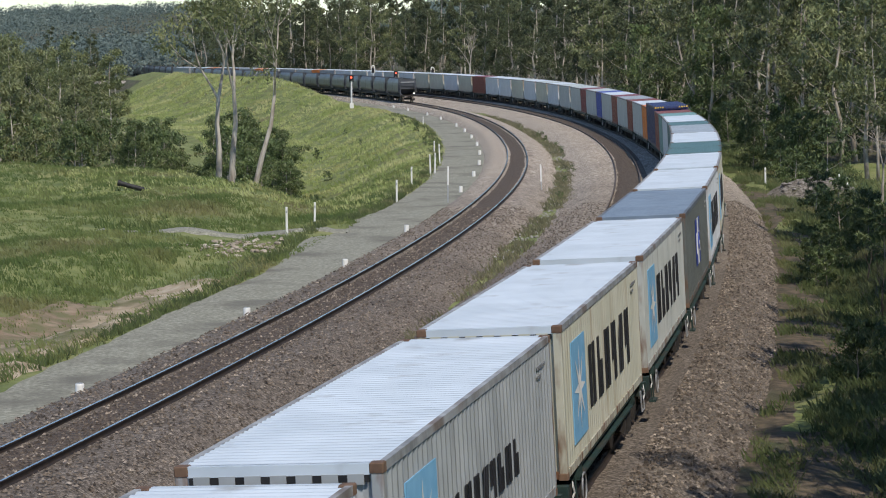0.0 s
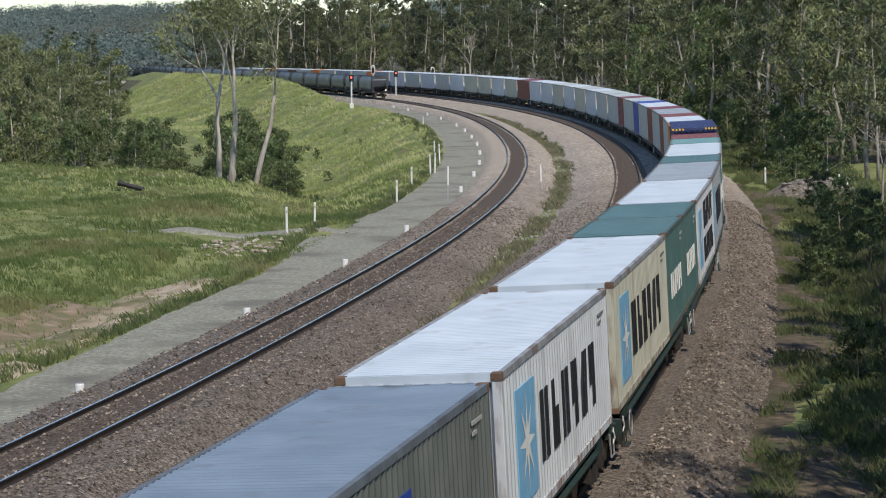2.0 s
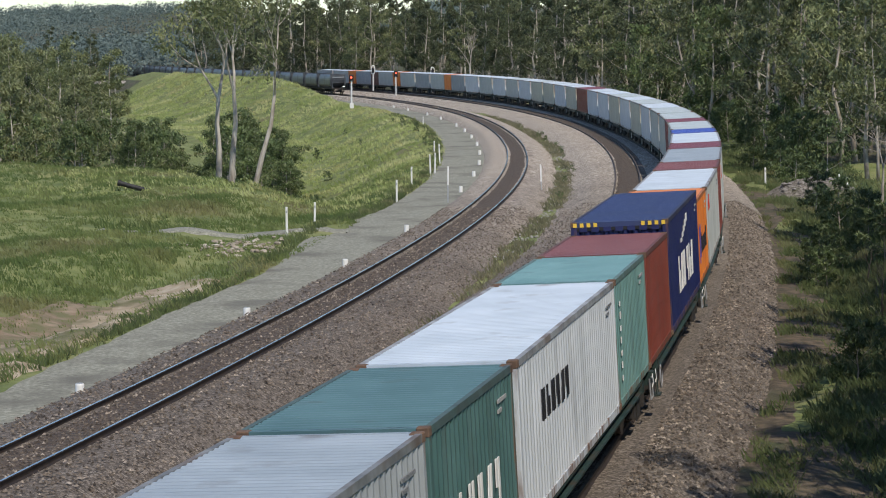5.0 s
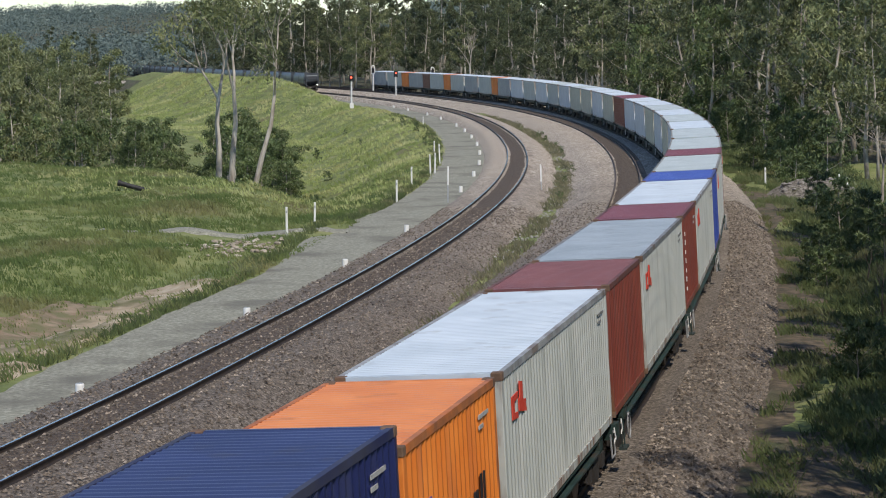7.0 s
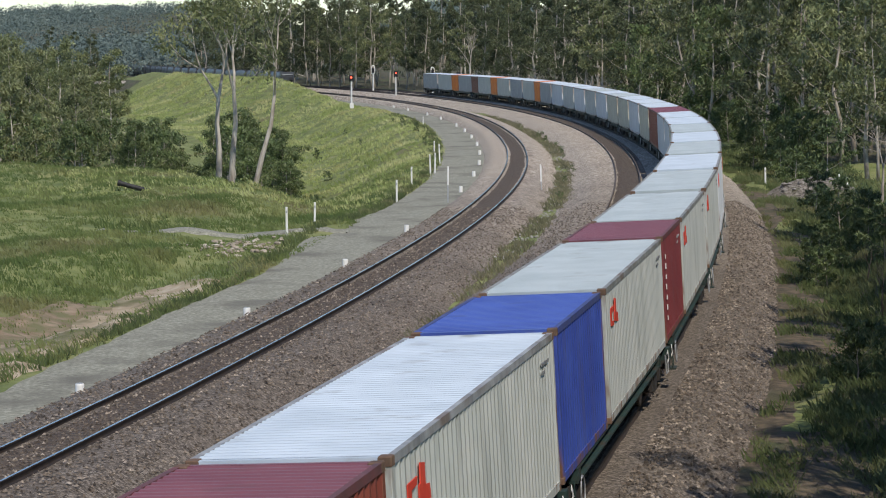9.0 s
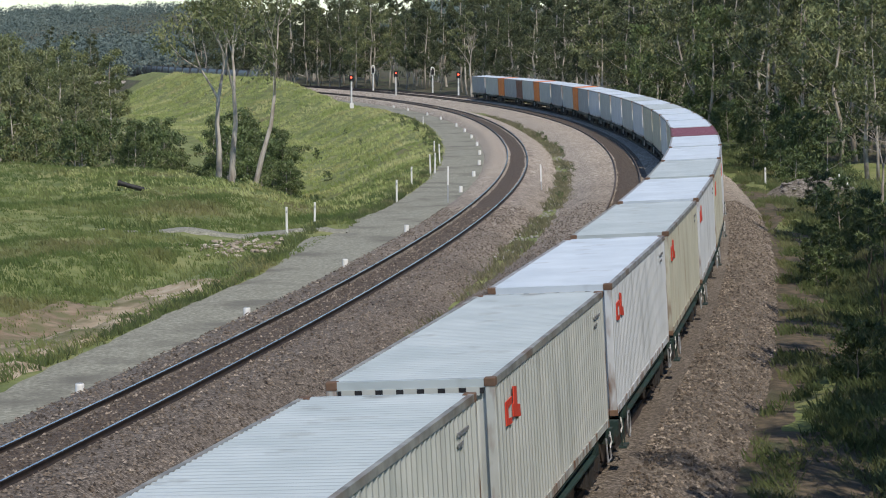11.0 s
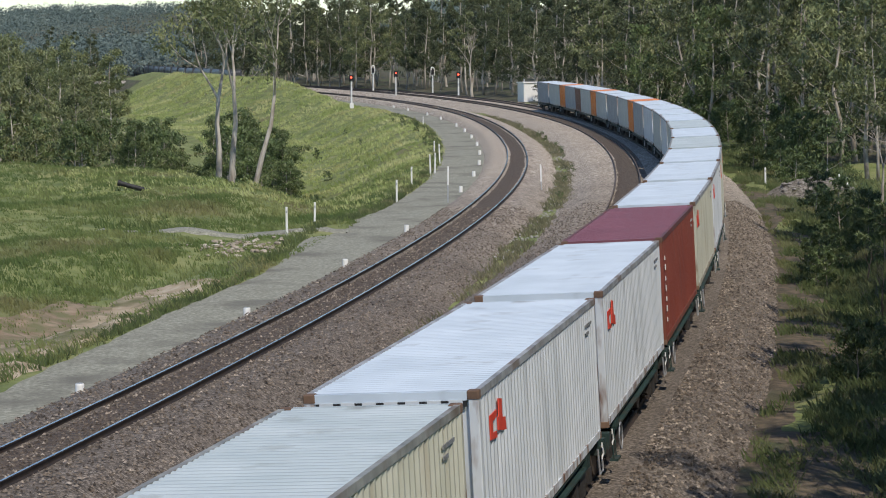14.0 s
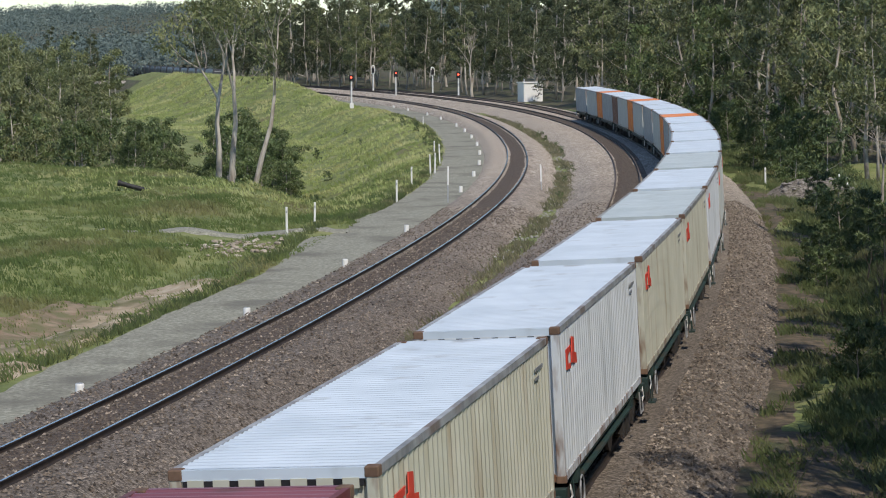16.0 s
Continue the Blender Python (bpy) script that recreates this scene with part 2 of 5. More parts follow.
BENDS = {
    "left": (-17.12, 0.2145, [-0.00079, -0.00103, -0.00121, -0.00071, -0.00125, -0.00096, -0.00019, 0.00028, 0.00035]),
    "middle": (-8.53, 0.2050, [-0.00089, -0.00089, -0.00098, -0.00105, -0.00093, -0.00093, -0.00093, -0.00093, -0.00093]),
    "right": (-5.43, 0.2214, [-0.00100, -0.00111, -0.00110, -0.00059, -0.00107, -0.00118, -0.00118, -0.00117, -0.00117]),
}
LEVEL = {"left": -0.19, "middle": 0.0, "right": 0.0}
CANT = {"left": 0.6, "middle": 1.2, "right": 2.65}     # degrees, leaning to the inside


def lay(which):
    x0, th0, bends = BENDS[which]
    ds = 1.0
    s = np.arange(0, 1300, ds)
    k = np.interp(s, KNOTS, bends)
    th = th0 + np.concatenate([[0], np.cumsum((k[1:] + k[:-1]) / 2 * ds)])
    tm = (th[1:] + th[:-1]) / 2
    x = x0 + np.concatenate([[0], np.cumsum(np.sin(tm) * ds)])
    y = 10 + np.concatenate([[0], np.cumsum(np.cos(tm) * ds)])
    return s, x, y, th


LINES = {w: lay(w) for w in BENDS}


def on_track(which, s):
    """x, y and heading at s metres along a track; straight on before its start."""
    S, X, Y, TH = LINES[which]
    if s < 0:
        return X[0] + s * math.sin(TH[0]), Y[0] + s * math.cos(TH[0]), TH[0]
    return float(np.interp(s, S, X)), float(np.interp(s, S, Y)), float(np.interp(s, S, TH))


def track_x(which, y):
    S, X, Y, TH = LINES[which]
    n = int(np.argmax(Y))
    y = np.asarray(y, float)
    return np.where(y < 10, X[0] + (y - 10) * math.tan(TH[0]), np.interp(y, Y[:n], X[:n])), np.where(y < 10, TH[0], np.interp(y, Y[:n], TH[:n]))


def offset(which, y, x):
    """Metres to the right of a track's middle."""
    tx, th = track_x(which, y)
    return (x - tx) * np.cos(th)


def place(which, s, out, z):
    x, y, th = on_track(which, s)
    return Vector((x + out * math.cos(th), y - out * math.sin(th), z))


# ---- the lie of the land ----
def smooth01(a, lo, hi):
    t = np.clip((a - lo) / (hi - lo), 0, 1)
    return t * t * (3 - 2 * t)


def land(x, y):
    x, y = np.asarray(x, float), np.asarray(y, float)
    ul = -offset("left", y, x)          # metres left of the left track
    ur = offset("right", y, x)          # metres right of the right track
    wob = 0.18 * np.sin(x * 0.31 + y * 0.17) + 0.14 * np.sin(x * 0.77 - y * 0.41) + 0.07 * np.sin(x * 1.7 + y * 1.3)
    z = np.full(x.shape, -1.05)
    z = np.where((ul < -2.5) & (ul > -4.9), -1.05 + 0.27 * smooth01(y, 82, 104), z)
    # left: road shelf, drain, grassed rise, gully
    near = -1.05 - 0.55 * smooth01(ul, 7.2, 10.0) + 1.0 * smooth01(ul, 10.5, 17.0) + 0.4 * smooth01(ul, 22, 60)
    edge = 152 + 30 * smooth01(-x, 8, 24)
    gully = smooth01(y, edge, edge + 22)
    deep = -1.05 - 4.6 * smooth01(ul, 6.2, 20.0) + 1.5 * smooth01(ul, 45, 120)
    yy = y - 123.2 + 0.25 * (x + 9)
    dam = smooth01(yy, -22, -5) * (1 - smooth01(yy, 2.0, 7.0)) * (1 - smooth01(ul, 20, 30))
    near = near * (1 - dam) - 0.97 * dam
    left = near * (1 - gully) + deep * gully + smooth01(y, 395, 470) * 3.4 * smooth01(ul, 3.4, 7.5) * (1 - smooth01(ul, 14, 30))
    z = np.where(ul > 3.4, np.where(ul > 6.0, left, np.where(y > 395, left, z)), z)
    # right: verge, then the side of the cutting
    rise = smooth01(ur, 5.2, 16.0) * (4.6 * (1 - smooth01(y, 95, 150)) + 0.6) + smooth01(ur, 16, 120) * 4.0
    z = np.where(ur > 3.5, -1.15 + rise + 0.3 * (1 - smooth01(ur, 4.5, 6.5)), z)
    z = z + wob * np.where((ul > 7) | (ur > 4.5), 1.0, 0.15)
    far = smooth01(y, 620, 1800) * 16 + smooth01(y, 1500, 3600) * 44
    return z + far * smooth01(np.abs(x - track_x("left", y)[0]), 30, 150)


def land_at(x, y):
    return float(land(np.array([x]), np.array([y]))[0])


# ---- ground ----
def build_ground():
    ys = np.concatenate([np.arange(-80, 30, 10), np.arange(30, 230, 1.25), np.arange(230, 460, 4), np.arange(460, 900, 16), np.arange(900, 4600, 100)])
    t = np.linspace(-1, 1, 261)
    verts = []
    for y in ys:
        mid = float(track_x("left", min(y, 900))[0]) if y > 10 else -15.0
        half = 60 + max(0, y) * 0.45
        xs = mid + np.sign(t) * (np.abs(t) ** 1.7) * half * 2.2
        zs = land(xs, np.full(xs.shape, y))
        verts += list(zip(xs, np.full(xs.shape, y), zs))
    n = len(t)
    faces = [(r * n + c, r * n + c + 1, (r + 1) * n + c + 1, (r + 1) * n + c) for r in range(len(ys) - 1) for c in range(n - 1)]
    mid_x = np.array([(verts[f[0]][0] + verts[f[2]][0]) / 2 for f in faces])
    mid_y = np.array([(verts[f[0]][1] + verts[f[2]][1]) / 2 for f in faces])
    out = offset("right", mid_y, mid_x)
    ragged = 1.2 * np.sin(mid_y * 0.9 + mid_x) + 0.8 * np.sin(mid_y * 0.37 - mid_x * 1.7)
    # First term: the grassed cutting bank, darkened for its tree shade; the rest: woods.
    woods = ((out > 6.2 + ragged) & (mid_y > 26) & (mid_y < 145 + 3 * ragged)) | ((out > 12) & (mid_y > 175)) | ((out > 8) & (mid_y > 250)) | ((mid_y > 620) & (np.abs(mid_x - track_x("left", mid_y)[0]) > 14))
    ob = mesh_object("ground", verts, faces, [M_GRASS, M_LITTER_SHADE], smooth=True, face_mats=woods.astype(int).tolist())
    tagged(ob, "uneven grassed ground on both sides of the railway", "ground", kind="structure")


build_ground()


def strip(name, which, s0, s1, step, profile, mat, label, category, jitter=0.0, wander=None):
    """A bed drawn along a track from a cross-section of (metres right, height)."""
    verts, faces, n = [], [], len(profile)
    steps = np.arange(s0, s1 + step, step)
    rnd = random.Random(name)
    for s in steps:
        for k, (o, z) in enumerate(profile):
            w = wander(s, k) if wander else 0.0
            j = jitter if 0 < k < n - 1 else jitter * 2
            edge = k in (0, n - 1)
            w += edge * 0.15 * noise.noise((s * 0.35, k * 3.1, len(name))) + edge * 0.22 * noise.noise((s * 0.06, k * 5.7, len(name)))
            p = place(which, s, o + w + rnd.uniform(-j, j), z + rnd.uniform(-j, j) * 0.3)
            verts.append(p)
    for r in range(len(steps) - 1):
        faces += [(r * n + c, r * n + c + 1, (r + 1) * n + c + 1, (r + 1) * n + c) for c in range(n - 1)]
    ob = mesh_object(name, verts, faces, mat, smooth=True)
    tagged(ob, label, category, kind="structure")
    return ob


def bed(o0, o1, top, foot, half):
    return [(o0, foot), (-half - 0.5, top - 0.02), (-half, top), (-0.95, top - 0.02), (-0.72, top + 0.0), (0.72, top + 0.0), (0.95, top - 0.02), (half, top), (half + 0.5, top - 0.02), (o1, foot)]


strip("ballast_bed_west", "left", -60, 1150, 1.0, bed(-2.75, 3.4, -0.335, -1.02, 1.6), M_BALLAST, "brown-grey crushed stone ballast, bend painted paler as if sunlit", "ballast", 0.03)
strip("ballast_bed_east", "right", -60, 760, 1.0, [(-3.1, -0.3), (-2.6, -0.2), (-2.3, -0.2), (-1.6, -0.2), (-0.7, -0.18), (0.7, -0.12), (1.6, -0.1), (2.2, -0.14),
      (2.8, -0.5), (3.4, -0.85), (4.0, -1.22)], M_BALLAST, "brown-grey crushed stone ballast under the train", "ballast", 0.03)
strip("ballast_bed_middle", "right", -60, 760, 1.0, [(-8.4, -1.06), (-6.6, -0.42), (-6.0, -0.17), (-5.3, -0.16), (-4.5, -0.15), (-3.7, -0.14), (-2.9, -0.14), (-2.4, -0.25)], M_BALLAST, "crushed stone ballast under the middle track, bend painted as sunlit", "ballast", 0.02)
strip("track_dirt_west", "left", -60, 1150, 2.0, [(-0.68, -0.36), (-0.5, -0.326), (0, -0.32), (0.5, -0.322), (0.68, -0.35)], M_FOUL, "dark brown oily ballast between the rails", "ballast", 0.01)
strip("track_dirt_middle", "middle", -60, 640, 2.0, [(-0.68, -0.16), (-0.5, -0.125), (0, -0.115), (0.5, -0.11), (0.68, -0.13)], M_FOUL, "dark brown oily ballast between the rails", "ballast", 0.01)
strip("track_dirt_east", "right", -60, 700, 2.0, [(-0.68, -0.19), (-0.5, -0.155), (0, -0.13), (0.5, -0.1), (0.68, -0.115)], M_FOUL, "dark brown oily ballast between the rails", "ballast", 0.01)
strip("verge_soil", "right", 20, 150, 1.0, [(3.05, -1.0), (3.45, -0.78), (4.2, -0.79), (5.2, -0.87), (6.2, -1.2)], M_SOIL, "bare brown soil and weeds at the ballast foot", "soil", 0.06,
      wander=lambda s, k: 0.38 * noise.noise((s * 0.14, 1.5, 0.0)) if k < 2 else 0.0)
strip("access_road", "left", -40, 420, 1.0, [(-6.2, -0.98), (-5.2, -0.93), (-4.4, -0.95), (-3.5, -0.92), (-2.6, -0.9)], M_ROAD, "pale grey gravel access road beside the railway", "road", 0.02,
      wander=lambda s, k: (0.0 if k == 4 else -1.3 * math.exp(-((s - 112) / 14.0) ** 2)) + (0.9 * math.exp(-((s - 48) / 14.0) ** 2) if k == 0 else 0))


# ---- rails and sleepers ----
def rail_profile(top):
    return [(-0.075, top - 0.17), (-0.075, top - 0.155), (-0.012, top - 0.13), (-0.012, top - 0.045), (-0.036, top - 0.035), (-0.036, top - 0.008), (-0.028, top),
            (0.028, top), (0.036, top - 0.008), (0.036, top - 0.035), (0.012, top - 0.045), (0.012, top - 0.13), (0.075, top - 0.155), (0.075, top - 0.17)]


def build_track(which, s0, s1, label):
    root = tagged(new("railway_track"), label, "railway track", group="railway tracks", kind="structure")
    lean = math.sin(radians(CANT[which]))
    for side in (-1, 1):
        verts, faces, fm = [], [], []
        steps = np.arange(s0, s1 + 3, 3.0)
        prof = rail_profile(LEVEL[which] + side * 0.7525 * lean)
        n = len(prof)
        for s in steps:
            verts += [place(which, s, side * 0.7525 + o, z) for o, z in prof]
        for r in range(len(steps) - 1):
            for c in range(n):
                faces.append((r * n + c, r * n + (c + 1) % n, (r + 1) * n + (c + 1) % n, (r + 1) * n + c))
                fm.append(1 if c == 6 else 0)
        ob = mesh_object("rail", verts, faces, [M_RAIL, M_RAILTOP if which == "left" else M_RAILDULL], root, face_mats=fm)
        ob["label"] = "rusty steel rail with worn head"
    # sleepers: the nearest are parts, the rest one mesh
    near = 0
    b = Build()
    s = max(s0, 28.0)
    rnd = random.Random(which)
    while s < min(s1, 420):
        x, y, th = on_track(which, s)
        m = pose(x, y, LEVEL[which] - 0.165 + rnd.uniform(-0.02, 0.0), 0, CANT[which] * -1.0, -math.degrees(th) + rnd.uniform(-0.8, 0.8))
        if near < 230:
            shared("sleeper", "sleeper", lambda q: q.chamfered(-1.25, 1.25, -0.12, 0.12, -0.2, 0.0, 0.02), M_SLEEPER, root, m)
            near += 1
        else:
            b0 = len(b.v)
            b.box(-1.25, 1.25, -0.12, 0.12, -0.2, 0.0)
            b.v[b0:] = [tuple(m @ Vector(v)) for v in b.v[b0:]]
        s += 0.62
    if b.v:
        ob = b.done("far_sleepers", M_SLEEPER, root)
        tagged(ob, kind="stuff")


build_track("left", -20, 1150, "single curved railway track on brown ballast")
build_track("middle", -20, 640, "curved railway track beside the loaded train")
build_track("right", -20, 760, "curved railway track that carries the container train")


# ---- trees ----
def leaf_cloud(b, centre, radius, count, size, rnd, squash=0.7, droop=0.4):
    for _ in range(count):
        d = Vector((rnd.gauss(0, 1), rnd.gauss(0, 1), rnd.gauss(0, 1)))
        d = d.normalized() * (rnd.random() ** 0.4) * radius
        d.z *= squash
        c = centre + d
        a = Vector((rnd.uniform(-1, 1), rnd.uniform(-1, 1), rnd.uniform(-1, 0.3) - droop)).normalized()
        e = a.cross(Vector((rnd.uniform(-1, 1), rnd.uniform(-1, 1), rnd.uniform(-0.4, 0.4)))).normalized()
        s = size * rnd.uniform(0.6, 1.4)
        base = len(b.v)
        b.v += [tuple(c - a * s), tuple(c + a * s * 0.8 + e * s * 0.42), tuple(c + a * s - e * s * 0.42)]
        b.f.append((base, base + 1, base + 2))


def tree_meshes(seed, height, spread, clumps, per, leaf, bare=0.35, trunk_r=0.22, lean=0.06, fork=0.45):
    """A gum tree: tapered leaning trunk with limbs, and clumps of hanging leaves with gaps."""
    rnd = random.Random(seed)
    wood, crown = Build(), Build()
    top = Vector((rnd.uniform(-1, 1) * lean * height, rnd.uniform(-1, 1) * lean * height, height * 0.93))
    axis = [Vector((0, 0, -0.5)).lerp(top, t) + Vector((rnd.uniform(-1, 1), rnd.uniform(-1, 1), 0)) * 0.02 * height * (0 < t < 1) for t in (0, 0.18, 0.36, 0.55, 0.75, 1)]
    wood.tube(axis, [trunk_r, trunk_r * 0.85, trunk_r * 0.7, trunk_r * 0.5, trunk_r * 0.3, trunk_r * 0.1], 7)
    for k in range(clumps):
        t = bare + (1 - bare) * (k + rnd.random()) / clumps
        i = min(4, int(t * 5))
        p0 = axis[i].lerp(axis[i + 1], t * 5 - i)
        ang = k * 2.4 + rnd.uniform(-0.5, 0.5)
        reach = spread * (1.0 - 0.65 * max(0.0, (t - fork) / (1 - fork)) ** 1.4) * rnd.uniform(0.45, 1.0)
        p2 = p0 + Vector((math.cos(ang) * reach, math.sin(ang) * reach, reach * rnd.uniform(0.35, 0.95)))
        p1 = p0.lerp(p2, 0.5) + Vector((0, 0, -0.1 * reach))
        r = trunk_r * 0.34 * (1.15 - t)
        wood.tube([p0, p1, p2], [r, r * 0.7, r * 0.25], 5)
        for q in range(3):
            c = p1.lerp(p2, 0.35 + 0.35 * q) + Vector((rnd.uniform(-1, 1), rnd.uniform(-1, 1), rnd.uniform(-0.3, 0.7))) * reach * 0.25
            leaf_cloud(crown, c, spread * rnd.uniform(0.15, 0.32), per // 3, leaf, rnd)
    return wood, crown


TREE_KINDS = {}


def tree_kind(key, leafmat=None, **kw):
    wood, crown = tree_meshes(key, **kw)
    for nm, b, mat in (("trunk", wood, M_BARK), ("crown", crown, leafmat or M_LEAF)):
        me = bpy.data.meshes.new(nm)
        me.from_pydata(b.v, [], b.f)
        me.materials.append(mat)
        if nm == "trunk":
            me.polygons.foreach_set("use_smooth", [True] * len(me.polygons))
        TREE_KINDS[key, nm] = me


def tree(key, x, y, turn=0.0, size=1.0, label="tall gum tree with pale trunk and open crown", group="forest trees", z=None, lean=(0, 0)):
    root = tagged(new("tree"), label, "tree", group=group)
    root.matrix_basis = pose(x, y, land_at(x, y) if z is None else z, lean[0], lean[1], turn) @ Matrix.Diagonal((size, size, size, 1))
    for nm in ("trunk", "crown"):
        ob = new(nm, TREE_KINDS[key, nm])
        ob.parent = root
    return root


for k in range(5):
    tree_kind("gum%d" % k, height=17 + k, spread=3.6 + 0.3 * k, clumps=17, per=204, leaf=0.205, bare=0.32 - 0.04 * k, trunk_r=0.2)
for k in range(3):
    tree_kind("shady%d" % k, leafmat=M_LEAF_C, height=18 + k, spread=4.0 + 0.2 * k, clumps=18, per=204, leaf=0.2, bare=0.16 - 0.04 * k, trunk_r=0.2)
for k in range(3):
    tree_kind("bushy%d" % k, leafmat=M_LEAF_B, height=9 + k, spread=3.2, clumps=18, per=171, leaf=0.185, bare=0.08, trunk_r=0.16)


def forked_meshes(seed, trunk, trunk_r, depth, leaves, leaf, open_angle=0.5, droop=0.0, cloud=0.85):
    """A tree of bare trunk that forks again and again into crooked limbs, with leaf tufts at the ends."""
    rnd = random.Random(seed)
    wood, crown = Build(), Build()

    def limb(p, d, length, r, level):
        side = Vector((rnd.uniform(-1, 1), rnd.uniform(-1, 1), rnd.uniform(-0.4, 0.4)))
        mid = p + d * length * 0.5 + side * length * 0.06
        end = p + d * length + side * length * 0.02 + Vector((0, 0, -droop * length))
        wood.tube([p - d * r * 0.5, mid, end], [r, r * 0.82, r * 0.66], 7 if level > 2 else 4, False)
        if level <= 1 and leaves:
            for q in (0.45, 1.0):
                leaf_cloud(crown, p.lerp(end, q), cloud * rnd.uniform(0.6, 1.2), leaves, leaf, rnd, 0.6)
        if level == 0:
            return
        turn = rnd.uniform(0, 6.283)
        for k in range(3 if rnd.random() < 0.45 else 2):
            a = turn + k * 2.4
            spread = open_angle * rnd.uniform(0.6, 1.3) * (0.55 if k == 0 else 1.0)
            c = d.orthogonal().normalized()
            c = c * math.cos(a) + d.cross(c) * math.sin(a)
            limb(end, (d * math.cos(spread) + c * math.sin(spread) + Vector((0, 0, 0.12))).normalized(), length * rnd.uniform(0.64, 0.9), r * (0.62 if k == 0 else 0.5), level - 1)
    top = Vector((rnd.uniform(-0.3, 0.3), rnd.uniform(-0.3, 0.3), trunk * 0.5))
    wood.tube([(0, 0, -0.5), tuple(top * 0.5 + Vector((0.05, 0.1, 0))), tuple(top)], [trunk_r * 1.15, trunk_r, trunk_r * 0.92], 9, False)
    limb(top, Vector((rnd.uniform(-0.08, 0.08), rnd.uniform(-0.08, 0.08), 1)).normalized(), trunk * 0.5, trunk_r * 0.9, depth)
    return wood, crown


def forked_kind(key, bark=None, leafmat=None, **kw):
    wood, crown = forked_meshes(key, **kw)
    for nm, b, mat in (("trunk", wood, bark or M_BARK), ("crown", crown, leafmat or M_LEAF)):
        me = bpy.data.meshes.new(nm)
        me.from_pydata(b.v, [], b.f)
        me.materials.append(mat)
        if nm == "trunk":
            me.polygons.foreach_set("use_smooth", [True] * len(me.polygons))
        TREE_KINDS[key, nm] = me


forked_kind("sparse0", trunk=7.6, trunk_r=0.24, depth=4, leaves=26, leaf=0.16, open_angle=0.5, cloud=1.1)
forked_kind("sparse1", trunk=8.0, trunk_r=0.22, depth=4, leaves=26, leaf=0.16, open_angle=0.52, cloud=1.1)
forked_kind("sparse2", trunk=8.4, trunk_r=0.2, depth=4, leaves=18, leaf=0.16, open_angle=0.66, cloud=1.1)
forked_kind("dead", trunk=4.0, trunk_r=0.17, depth=4, leaves=0, leaf=0.1, open_angle=0.5)
M_TWIG = material("dark_twig_bark", [(0.03, 0.025, 0.02), (0.075, 0.065, 0.055)], 4, 6, 0.9)
forked_kind("twigs", bark=M_TWIG, trunk=0.9, trunk_r=0.045, depth=6, leaves=0, leaf=0.1, open_angle=0.5)
for k in range(3):
    tree_kind("shrub%d" % k, leafmat=M_LEAF_B, height=2.6 + 0.5 * k, spread=1.5, clumps=14, per=150, leaf=0.1, bare=0.02, trunk_r=0.05)


def seen(px, y):
    """The x at depth y of a line of sight, given in thousandths of the picture's half width."""
    return px * 0.182 / 1000 * y


